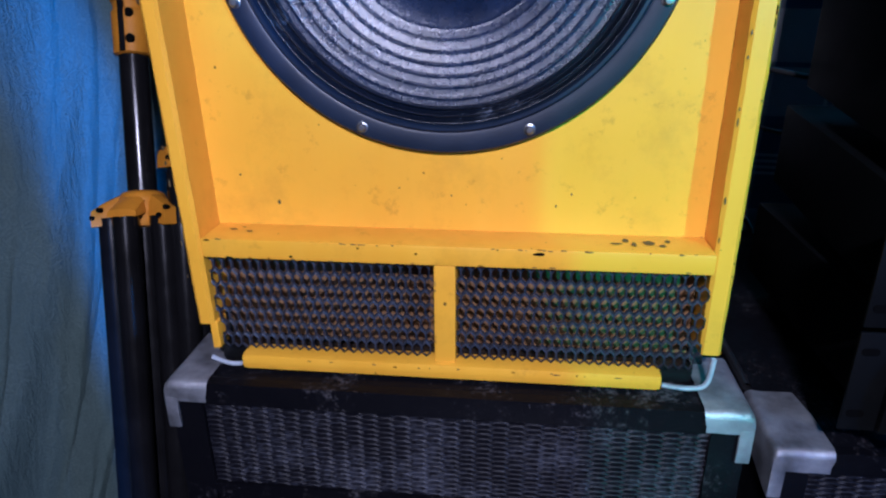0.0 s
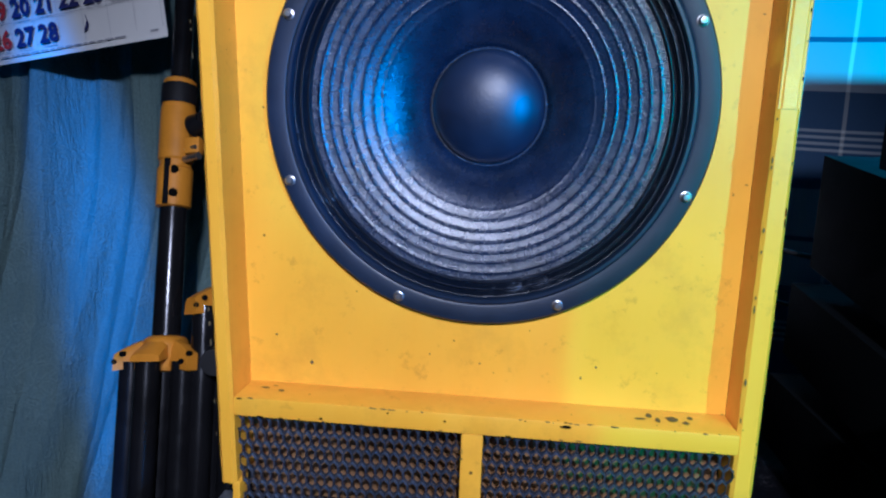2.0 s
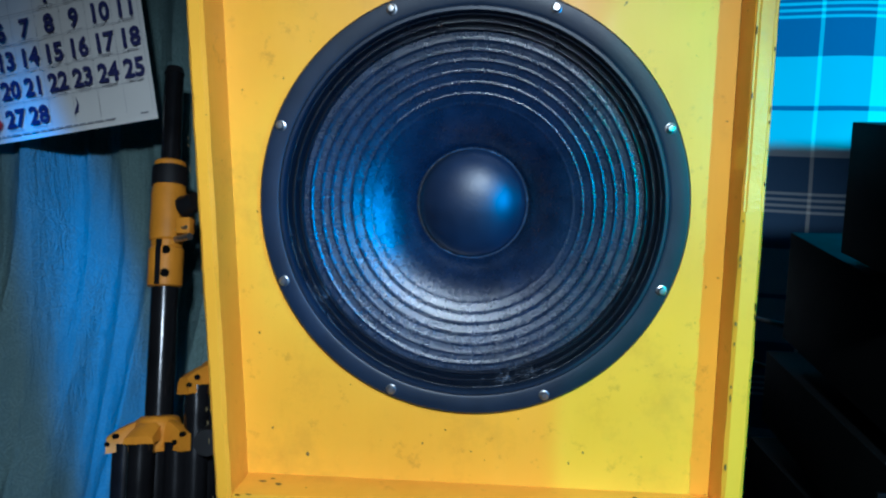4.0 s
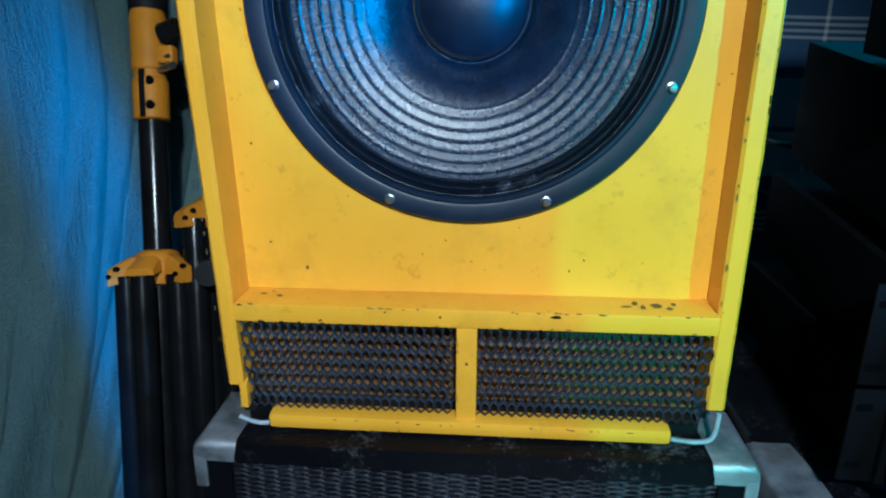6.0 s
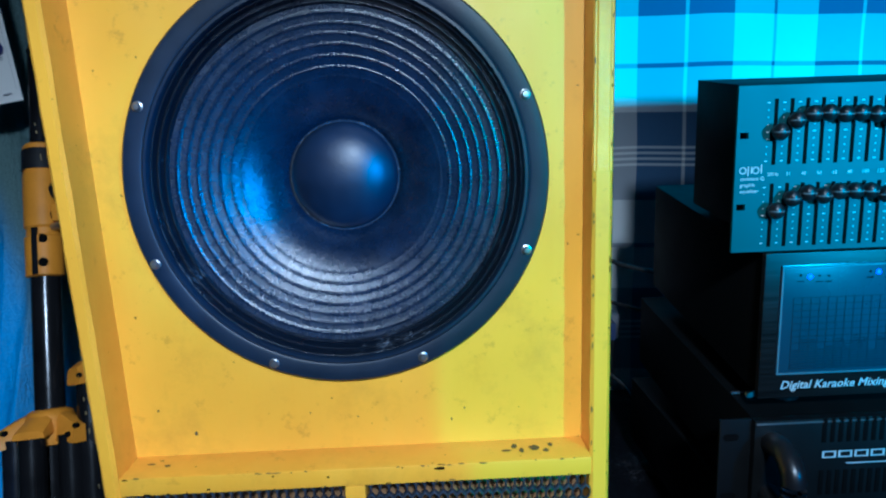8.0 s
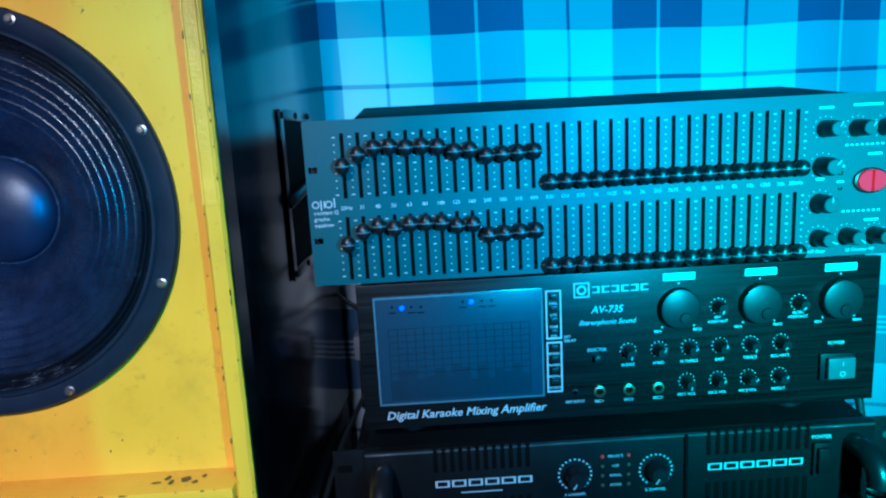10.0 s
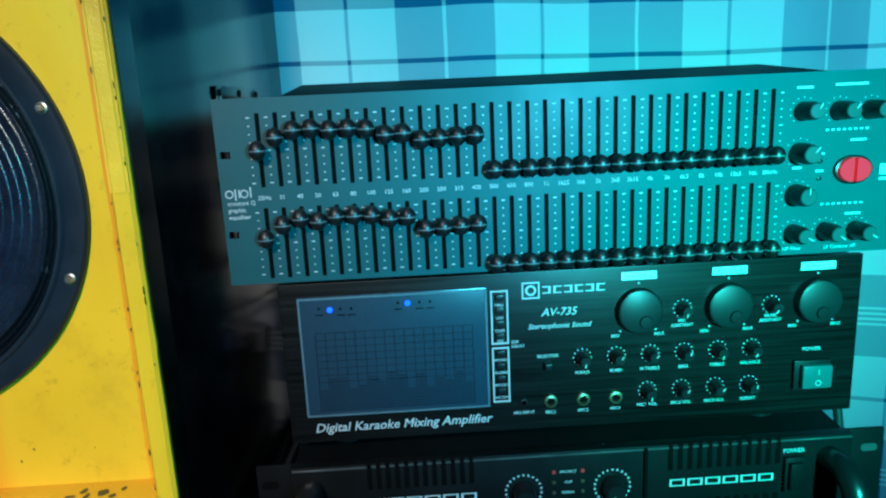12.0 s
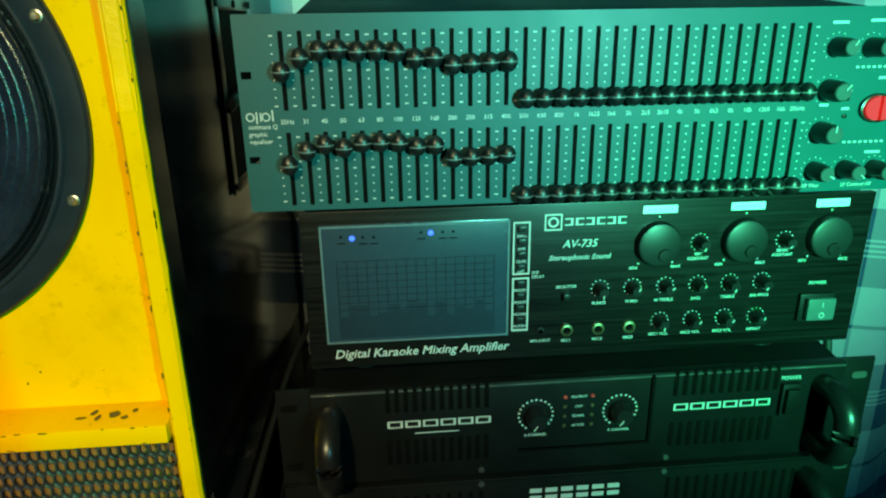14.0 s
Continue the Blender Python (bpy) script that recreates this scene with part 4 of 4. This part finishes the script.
    small = [(0.3358, 1.0005), (0.4048, 0.9995)] + [(0.2588 + 0.0264 * k, 0.9655) for k in range(6)] + [(0.3098 + 0.0268 * k, 0.9353) for k in range(4)]
    for i, (cx, z) in enumerate(small):
        knob(mx, x(cx), z, MY, 0.0046, 0.012, (200, 215, 190, 30, 45, 20)[i % 6], cap=False)
        bm = B()
        for j in range(11):
            t = radians(-150 + 30 * j)
            strip(bm, x(cx) + 0.0068 * math.sin(t) - 0.0005, x(cx) + 0.0068 * math.sin(t) + 0.0005, z + 0.0068 * math.cos(t) - 0.0005, z + 0.0068 * math.cos(t) + 0.0005, fy)
        part("dial_marks", bm, WHITE, mx)
    for k in range(3):
        c = (x(0.2338 + 0.0255 * k), MY, 0.9310)
        jack = part("microphone_socket", lathe(B(), [(0.0052, 0.0), (0.0050, -0.0022), (0.0033, -0.0026), (0.0031, 0.0005)], c, 20), BRASS, mx, "brass ringed socket")
        part("bore", lathe(B(), [(0.0031, -0.0004), (0, -0.0004)], c, 20), HOLE, jack)
    part("input_socket", lathe(B(), [(0.0034, 0.0), (0.0031, -0.0014), (0.0019, -0.0016), (0.0018, 0.0002), (0, 0.0002)], (x(0.2128), MY - 0.0002, 0.9310), 16), KNOB, mx)
    part("selector_button", box(B(), x(0.2290), x(0.2345), MY - 0.006, MY, 0.9575, 0.9635, 0.001), KNOB, mx)
    sw = part("power_switch", box(B(), x(0.4245), x(0.4535), MY - 0.004, MY, 0.9290, 0.9530, 0.001), KNOB, mx)
    rock = part("rocker", box(B(), x(0.4285), x(0.4520), MY - 0.0095, MY - 0.004, 0.9315, 0.9505, 0.002), ROCKER, sw, "grey rocker")
    bm = lathe(B(), [(0.0024, 0), (0.0017, 0)], (x(0.4405), MY - 0.0099, 0.9365), 16)
    strip(bm, x(0.4402), x(0.4408), 0.9435, 0.9475, MY - 0.0099)
    part("switch_print", bm, WHITE, rock)
    part("scratch", box(B(), -0.006, 0.006, -0.0003, 0.0003, -0.0005, 0.0005), plain("bare_scratch", (0.35, 0.33, 0.25), 0.5), mx).matrix_local = Matrix.Translation(Vector((x(0.4235), MY - 0.0004, 0.9215)) - root_place(mx)) @ pose(0, 0, 0, 0, -35, 0)


def vents(bm, x0, x1, z0, z1, y, n):
    step = (x1 - x0) / (n - 1)
    for k in range(n):
        cx = x0 + step * k
        box(bm, cx - 0.0021, cx + 0.0021, y - 0.0006, y + 0.0006, z0, z1, 0.0005)


def handle(parent, x, z0, z1, y):
    pts = [(x, y + 0.002, z0 + 0.010), (x, y - 0.018, z0 + 0.008), (x, y - 0.034, z0 + 0.018), (x, y - 0.037, (z0 + z1) / 2), (x, y - 0.034, z1 - 0.018), (x, y - 0.018, z1 - 0.008), (x, y + 0.002, z1 - 0.010)]
    part("handle", path(B(), pts, 0.0098, 14), KNOB, parent, "thick black carrying handle")


def power_amp(z, label, marks, deep, first):
    top = z + 0.0885
    am = thing("power_amplifier", (0.59, 0.7, z), label, "amplifier", "power amplifiers")
    ax, ay = 0.337, 0.568
    w = 0.505
    bm = B()
    part("front_panel", box(B(), ax + 0.028, ax + w - 0.030, ay - 0.006, ay + 0.004, z + 0.001, top, 0.0012), AMPBLACK, am, "black painted front panel")
    part("case", box(B(), ax + 0.030, ax + w - 0.032, ay + 0.004, ay + deep, z + 0.001, top - 0.001, 0.001, shear=0.10 if first else 0.0), STEELBLACK, am, "black steel case")
    for x0, x1, s in ((ax, ax + 0.028, 1), (ax + w - 0.030, ax + w, -1)):
        bm = box(B(), x0, x1, ay, ay + 0.003, z, top, 0.0008)
        ear = part("rack_ear", bm, AMPBLACK, am, "black rack ear")
        cx = x0 + 0.010 if s > 0 else x1 - 0.012
        for hz in (0.016, 0.072):
            pts = [(cx + (0.0035 if math.cos(t) > 0 else -0.0035) + 0.0033 * math.cos(t), z + hz + 0.0033 * math.sin(t)) for t in np.linspace(0, 6.283, 17)[:-1]]
            part("slot", prism(B(), pts, ay - 0.0006, ay + 0.0004), HOLE if s > 0 else STEEL, ear)
    if not first:
        for fx in (ax + 0.06, ax + w - 0.06):
            for fy in (ay + 0.05, ay + 0.28):
                part("foot", tube(B(), (fx, fy, 0.676), (fx, fy, z + 0.003), 0.018), KNOB, am)
    handle(am, ax + 0.043, z + 0.010, top - 0.010, ay - 0.006)
    handle(am, ax + w - 0.049, z + 0.006, top - 0.010, ay - 0.006)
    fy = ay - 0.0066
    if first:
        part("trim_line", box(B(), ax + 0.029, ax + w - 0.031, ay - 0.0068, ay - 0.0055, top - 0.0032, top - 0.0018), STEEL, am, "pale metal trim line")
        part("trim_line", box(B(), ax + 0.031, ax + w - 0.033, ay + 0.045, ay + 0.047, top + 0.0038, top + 0.0052), STEEL, am)
        part("rivet", lathe(B(), [(0.0045, 0), (0.0035, -0.002), (0, -0.003)], (ax + 0.045, ay + 0.040, top + 0.0045), 14), STEEL, am)
        for x0, x1 in ((0.0890, 0.1690), (0.3275, 0.4145)):
            for za, zb in ((0.0665, 0.0905), (0.0170, 0.0400)):
                for k in range(12):
                    cx = ax + x0 + (x1 - x0) * k / 11
                    part("vent_slot", box(B(), cx - 0.0019, cx + 0.0019, fy - 0.0002, fy + 0.001, z + za, min(top - 0.0002, z + zb), 0.0004), HOLE, am)
        bm = box(B(), ax + 0.1960, ax + 0.3080, fy - 0.0022, fy + 0.0005, z + 0.0230, z + 0.0245)
        box(bm, ax + 0.3060, ax + 0.3085, fy - 0.0022, fy + 0.0005, z + 0.0245, z + 0.0870)
        part("inset_edge", bm, HOLE, am)
        for cx, t in ((0.2098, "A CHANNEL"), (0.2808, "B CHANNEL")):
            kn = knob(am, ax + cx, z + 0.0565, fy, 0.0088, 0.013, 215, cap=False)
            bm = B()
            for j in range(19):
                ang = radians(-145 + 290 * j / 18)
                px, pz = ax + cx + 0.0142 * math.sin(ang), z + 0.0565 + 0.0142 * math.cos(ang)
                strip(bm, px - 0.0008, px + 0.0008, pz - 0.0008, pz + 0.0008, fy - 0.0004)
            part("dial_marks", bm, WHITE, am)
        words("lettering", [("A CHANNEL", ax + 0.2098, z + 0.0365, 0.0024, "CENTER", 0), ("B CHANNEL", ax + 0.2808, z + 0.0365, 0.0024, "CENTER", 0), ("POWER", ax + 0.4270, z + 0.0755, 0.0036, "CENTER", 0), ("PROTECT", ax + 0.2455, z + 0.0705, 0.0022, "CENTER", 0), ("CLIP", ax + 0.2455, z + 0.0615, 0.0022, "CENTER", 0), ("SIGNAL", ax + 0.2455, z + 0.0525, 0.0022, "CENTER", 0), ("ACTIVE", ax + 0.2455, z + 0.0435, 0.0022, "CENTER", 0)], fy - 0.0004, WHITE, am, "white printed words")
        for s in (-1, 1):
            for j, mat in enumerate((REDINK, BRASS, BRASS, BRASS)):
                part("led", lathe(B(), [(0.0017, 0), (0.0014, -0.0009), (0, -0.0012)], (ax + 0.2455 + s * 0.0115, fy, z + 0.0715 - 0.009 * j), 10), mat, am)
        # brand mark drawn as plain strokes
        for x0 in (0.0880, 0.3270):
            bm = B()
            ux, wd = ax + x0, 0.0144
            for k in range(6):
                s = ux + wd * k
                strip(bm, s, s + wd * 0.86, z + 0.0522, z + 0.0533, fy - 0.0004)
                strip(bm, s, s + wd * 0.86, z + 0.0575, z + 0.0586, fy - 0.0004)
                strip(bm, s, s + 0.0018, z + 0.0533, z + 0.0575, fy - 0.0004)
                strip(bm, s + wd * 0.86 - 0.0018, s + wd * 0.86, z + 0.0533, z + 0.0575, fy - 0.0004)
            if x0 < 0.2:
                strip(bm, ux + 0.022, ux + 0.058, z + 0.0460, z + 0.0470, fy - 0.0004)
            part("brand_mark", bm, WHITE, am, "white stroke mark")
        sw = part("power_switch", box(B(), ax + 0.4190, ax + 0.4345, fy - 0.004, fy, z + 0.0420, z + 0.0725, 0.001), KNOB, am)
        part("rocker", box(B(), ax + 0.4210, ax + 0.4325, fy - 0.0085, fy - 0.004, z + 0.0455, z + 0.0695, 0.0018), AMPBLACK, sw)
    else:
        for x0, x1 in ((0.045, 0.165), (0.330, 0.445)):
            for k in range(14):
                cx = ax + x0 + (x1 - x0) * k / 13
                part("vent_slot", box(B(), cx - 0.0016, cx + 0.0016, fy - 0.0002, fy + 0.001, z + 0.012, z + 0.077, 0.0004), HOLE, am)
        bm = B()
        for k in range(6):
            s = ax + 0.2070 + 0.0137 * k
            strip(bm, s, s + 0.0105, z + 0.0640, z + 0.0685, fy - 0.0004)
            strip(bm, s, s + 0.0105, z + 0.0715, z + 0.0760, fy - 0.0004)
        part("brand_mark", bm, WHITE, am, "white block mark")
        part("trim_line", box(B(), ax + 0.029, ax + w - 0.031, ay - 0.0068, ay - 0.0055, top - 0.0030, top - 0.0020), AMPBLACK, am)
    for cx, cz in ((0.165, 0.010), (0.325, 0.010)):
        part("panel_screw", lathe(B(), [(0.0028, 0), (0.0024, -0.0012), (0, -0.0016)], (ax + cx, fy, (z + 0.0845 if not first else z + 0.006)), 12), STEEL, am)


equaliser()
mixer()
power_amp(0.8010, "black rack power amplifier with handles and two gain knobs", True, 0.30, True)
power_amp(0.7080, "black rack power amplifier with vertical cooling slots", False, 0.33, False)


# ---- beside and behind the speakers ----
def calendar():
    cal = thing("wall_calendar", (-0.477, 1.040, 1.201), "white paper wall calendar with navy numerals, hung askew", "calendar")
    turn = pose(-0.479, 1.040, 1.202, 0, -7.5, -10)
    wide, high = 0.40, 0.52

    def lay(ob):
        ob.matrix_local = Matrix.Translation(-root_place(ob)) @ turn

    bm = B()
    nx, nz = 16, 16
    for side in (0.0, 0.0008):
        grid = [[bm.verts.new((-wide + wide * i / nx, side + 0.0015 * math.sin(5 * i / nx) - 0.003 * (1 - k / nz) ** 3, high * k / nz)) for k in range(nz + 1)] for i in range(nx + 1)]
        for i in range(nx):
            for k in range(nz):
                bm.faces.new((grid[i][k], grid[i + 1][k], grid[i + 1][k + 1], grid[i][k + 1])).smooth = True
    ob = new("sheet", to_mesh("sheet", bm, PAPER))
    ob.parent = cal
    lay(ob)

    def put(name, rows, material):
        ob = words(name, rows, -0.0075, material, cal)
        ob.data.transform(Matrix.Translation(root_place(cal)))
        lay(ob)

    rows = []
    for d in range(1, 29):
        col, row = (d + 2) % 7, (d + 2) // 7
        rows.append((str(d), -0.025 - 0.0475 * (6 - col), 0.067 + 0.0450 * (3 - row), 0.0275, "CENTER", 0))
    for r in rows:
        put("numeral", [r], INK if r[1] > -0.30 else REDINK)
    bm = B()
    for k in range(5):
        z = 0.059 + 0.0450 * k
        strip(bm, -wide + 0.01, -0.012, z, z + 0.0006, -0.0072)
    for k in range(7):
        cx = -0.003 - 0.0475 * k
        strip(bm, cx - 0.0004, cx, 0.015, 0.245, -0.0072)
    ob = new("ruled_lines", to_mesh("ruled_lines", bm, GREYINK))
    ob.parent = cal
    lay(ob)
    bm = B()
    rnd = random.Random(2)
    s = -0.34
    while s < -0.09:
        w = rnd.uniform(0.006, 0.02)
        strip(bm, s, s + w, 0.0085, 0.0108, -0.0078)
        s += w + 0.003
    strip(bm, -0.026, -0.012, 0.0105, 0.0125, -0.0078)
    for k in range(28):
        col, row = (k + 3) % 7, (k + 3) // 7
        cx, cz = -0.025 - 0.0475 * (6 - col), 0.0625 + 0.0450 * (3 - row)
        strip(bm, cx - 0.015, cx + 0.014, cz - 0.0012, cz, -0.0078)
    ob = tagged(new("small_print", to_mesh("small_print", bm, GREYINK)), "fine grey print", kind="stuff")
    ob.parent = cal
    lay(ob)
    bm = B()
    prism(bm, [(-0.147, 0.026), (-0.139, 0.030), (-0.136, 0.040), (-0.140, 0.052), (-0.138, 0.042), (-0.143, 0.034)], -0.0080, -0.0072)
    ob = new("emblem", to_mesh("emblem", bm, INK))
    ob.parent = cal
    lay(ob)
    return cal


def speaker_stand(label):
    """A folded tripod: hub at the local origin, its pole along local z."""
    st = thing("speaker_stand", (0, 0, 0), label, "speaker stand", "folded speaker stands")
    part("lower_pole", tube(B(), (0, 0, -0.03), (0, 0, 0.245), 0.0185, seg=28), TUBE, st, "glossy black steel tube")
    part("upper_pole", tube(B(), (0, 0, 0.20), (0, 0, 0.525), 0.0145, 0.0135, seg=24), TUBE, st)
    part("pole_cap", tube(B(), (0, 0, 0.524), (0, 0, 0.534), 0.0148, 0.012, seg=24), MATT, st)
    col = part("clamp_collar", lathe_z([(0.0190, 0.195), (0.0235, 0.197), (0.0240, 0.250), (0.0215, 0.253), (0.0215, 0.262), (0.0240, 0.265), (0.0240, 0.335), (0.0225, 0.345), (0.0225, 0.380), (0.0200, 0.383), (0.0150, 0.384)]), STANDYELLOW, st, "orange yellow clamp collar")
    part("collar_band", lathe_z([(0.0243, 0.345), (0.0246, 0.347), (0.0246, 0.372), (0.0243, 0.374)]), MATT, col, "black band")
    part("collar_gap", box(B(), -0.004, 0.004, -0.0246, -0.018, 0.197, 0.262, 0.001), TUBE, col)
    for z in (0.213, 0.246):
        part("collar_hole", tube(B(), (0.010, -0.0232, z), (0.010, -0.0205, z), 0.006, seg=14), HOLE, col)
    bm = tube(B(), (0.020, -0.012, 0.262), (0.047, -0.026, 0.262), 0.005)
    tube(bm, (0.016, -0.010, 0.276), (0.040, -0.024, 0.276), 0.0028)
    part("clamp_screw", bm, STEEL, col, "bright clamp screws")
    part("clamp_knob", tube(B(), (0.030, -0.010, 0.310), (0.052, -0.020, 0.315), 0.017, 0.013), KNOB, st, "black clamp knob")
    part("clamp_lug", box(B(), 0.022, 0.044, -0.022, -0.004, 0.268, 0.292, 0.004), STANDYELLOW, st)
    # hub: a saddle over the front leg, with a drooping lug on either side
    part("hub", lathe_z([(0.0190, -0.030), (0.027, -0.028), (0.030, -0.012), (0.030, 0.006), (0.027, 0.014), (0.0225, 0.017), (0.0190, 0.018)]), STANDYELLOW, st, "orange yellow plastic hub")
    for a, half, reach, low in ((268, 0.0210, 0.048, -0.010), (204, 0.0135, 0.062, -0.022), (334, 0.0135, 0.062, -0.022)):
        c, s = math.cos(radians(a)), math.sin(radians(a))
        bm = B()
        rows = []
        for k in range(7):
            w = k / 6
            y, top, sag = 0.016 + (reach - 0.016) * w, 0.013 - 0.020 * w ** 1.6, low - 0.006 * w
            grow = half * (0.86 + 0.14 * w)
            ring = []
            for px, pz in ((-1, 0), (-0.92, 0.75), (-0.6, 1), (0, 1.06), (0.6, 1), (0.92, 0.75), (1, 0)):
                ring.append(bm.verts.new((px * grow, y, sag + (top - sag) * pz)))
            rows.append(ring)
        for k in range(6):
            for i in range(7):
                j = (i + 1) % 7
                bm.faces.new((rows[k][i], rows[k][j], rows[k + 1][j], rows[k + 1][i])).smooth = True
        bm.faces.new(rows[0])
        bm.faces.new(rows[-1][::-1])
        bmesh.ops.transform(bm, matrix=pose(0, 0, 0, 0, 0, a - 90), verts=bm.verts)
        lug = part("lug", bm, STANDYELLOW, st, "orange yellow leg lug")
        if half < 0.02:
            for dx in (-0.004, 0.006):
                part("lug_hole", tube(B(), (c * 0.051 + dx, s * 0.051 - 0.0100, -0.012 + dx), (c * 0.051 + dx, s * 0.051 - 0.0160, -0.012 + dx), 0.0034, seg=14), HOLE, lug, "dark rivet hole")
        leg = part("leg", tube(B(), (c * 0.040, s * 0.040, -0.016), (c * 0.040, s * 0.040, -0.560), 0.0160, 0.0150, seg=24), TUBE, st, "black steel leg")
        part("foot_cap", tube(B(), (c * 0.040, s * 0.040, -0.560), (c * 0.040, s * 0.040, -0.600), 0.0175, 0.016, seg=18), CABLE, leg)
        part("brace", box(B(), c * 0.022 - 0.005, c * 0.022 + 0.005, s * 0.022 - 0.002, s * 0.022 + 0.002, -0.50, -0.05, 0.001), TUBE, st)
    part("hub_knob", tube(B(), (0.082, -0.012, -0.016), (0.086, -0.038, -0.018), 0.020, 0.017), KNOB, st, "round black knob")
    part("centre_tube", tube(B(), (0, 0, -0.47), (0, 0, -0.03), 0.0180, seg=24), TUBE, st)
    part("sliding_hub", lathe_z([(0.019, -0.52), (0.030, -0.515), (0.032, -0.49), (0.030, -0.465), (0.019, -0.46)]), MATT, st, "black sliding hub")
    for k in range(3):
        a = radians(200 + 70 * k)
        part("bolt", tube(B(), (0.031 * math.cos(a), 0.031 * math.sin(a), -0.49), (0.036 * math.cos(a), 0.036 * math.sin(a), -0.49), 0.005, seg=10), STEEL, st)
    return st


def lathe_z(profile, seg=40):
    bm = B()
    old = None
    for rad, z in profile:
        ring = [bm.verts.new((rad * math.cos(2 * math.pi * k / seg), rad * math.sin(2 * math.pi * k / seg), z)) for k in range(seg)]
        if old:
            for k in range(seg):
                j = (k + 1) % seg
                bm.faces.new((old[k], old[j], ring[j], ring[k])).smooth = True
        old = ring
    return bm


def lean(foot, top, spin=0):
    way = (Vector(top) - Vector(foot)).normalized()
    m = way.to_track_quat("Z", "Y").to_matrix().to_4x4()
    return Matrix.Translation(foot) @ m @ pose(0, 0, 0, 0, 0, spin)


calendar()
stand = speaker_stand("folded black tripod speaker stand with orange yellow clamps")
axis = lean((-0.420, 0.885, 0.775), (-0.460, 1.055, 1.27))
spin = -math.degrees(math.atan2(*(axis.to_3x3() @ Vector((1, 0, 0))).yx))
stand.matrix_world = axis @ pose(0, 0, 0, 0, 0, spin)
second = copy_thing(stand, Matrix.Translation((0.072, 0.050, 0.066)) @ axis @ pose(0, 0, 0, 0, 0, spin + 35))
tagged(second, "folded black tripod stand tucked behind the yellow speaker")


def cables():
    for name, pts, r, label in (
        ("cable", [(0.262, 1.02, 1.02), (0.30, 0.98, 0.985), (0.345, 0.93, 0.955), (0.40, 0.88, 0.945)], 0.0032, "black cable sagging behind the mixer"),
        ("cable", [(0.275, 1.10, 0.90), (0.32, 1.08, 0.875), (0.37, 1.05, 0.865), (0.43, 0.98, 0.86)], 0.0028, "black cable sagging behind the power amplifier"),
        ("cable", [(0.345, 1.06, 0.80), (0.36, 1.02, 0.765), (0.385, 0.99, 0.745), (0.40, 0.95, 0.712)], 0.0030, "black cable hanging from the power strip"),
        ("cable", [(0.282, 0.62, 0.7102), (0.283, 0.75, 0.7102), (0.287, 0.92, 0.7125), (0.300, 1.05, 0.716), (0.318, 1.09, 0.745), (0.325, 1.09, 0.79)], 0.0040, "black cable lying in the gap between the speakers"),
        ("cable", [(0.812, 0.70, 0.975), (0.828, 0.68, 0.955), (0.843, 0.655, 0.915), (0.852, 0.64, 0.86), (0.850, 0.635, 0.78), (0.846, 0.64, 0.7095)], 0.0042, "black power cord hanging beside the amplifiers"),
    ):
        solid(name, path(B(), pts, r), CABLE, label, "cable")
    strip_ = thing("power_strip", (0.35, 1.085, 0.79), "grubby pale power strip with plugs behind the amplifiers", "power strip")
    part("strip_body", box(B(), 0.300, 0.400, 1.065, 1.105, 0.795, 0.835, 0.004), WHITEPLASTIC, strip_)
    part("plug", box(B(), 0.312, 0.338, 1.035, 1.066, 0.800, 0.830, 0.005), KNOB, strip_, "black plug")
    part("plug", box(B(), 0.355, 0.385, 1.030, 1.066, 0.803, 0.832, 0.005), plain("navy_plastic", (0.03, 0.04, 0.10), 0.4), strip_, "navy plug")
    part("bracket", box(B(), 0.305, 0.395, 1.075, 1.100, 0.7065, 0.796, 0.002), MATT, strip_)


def floor_case():
    """A low black case before the speakers, its top edge trimmed with ribbed metal."""
    c = thing("equipment_case", (0.09, 0.49, 0), "black equipment case trimmed with ribbed aluminium", "case")
    part("case_body", box(B(), -0.095, 0.40, 0.40, 0.545, 0.0, 0.600, 0.006), MATT, c)
    bm = B()
    for k in range(6):
        box(bm, -0.045, 0.385, 0.476 + 0.0105 * k, 0.484 + 0.0105 * k, 0.600, 0.6045, 0.0012)
    part("ribbed_trim", bm, ALU, c, "ribbed aluminium strip")
    part("trim_bed", box(B(), -0.050, 0.39, 0.472, 0.540, 0.5995, 0.6015), KNOB, c)
    cap = part("end_cap", tube(B(), (-0.074, 0.512, 0.599), (-0.074, 0.512, 0.616), 0.026, 0.022, seg=28), KNOB, c, "round black end cap")
    part("cap_disc", tube(B(), (-0.074, 0.512, 0.616), (-0.074, 0.512, 0.6185), 0.015, 0.013, seg=24), ALU, cap, "bright metal disc")


cables()
floor_case()
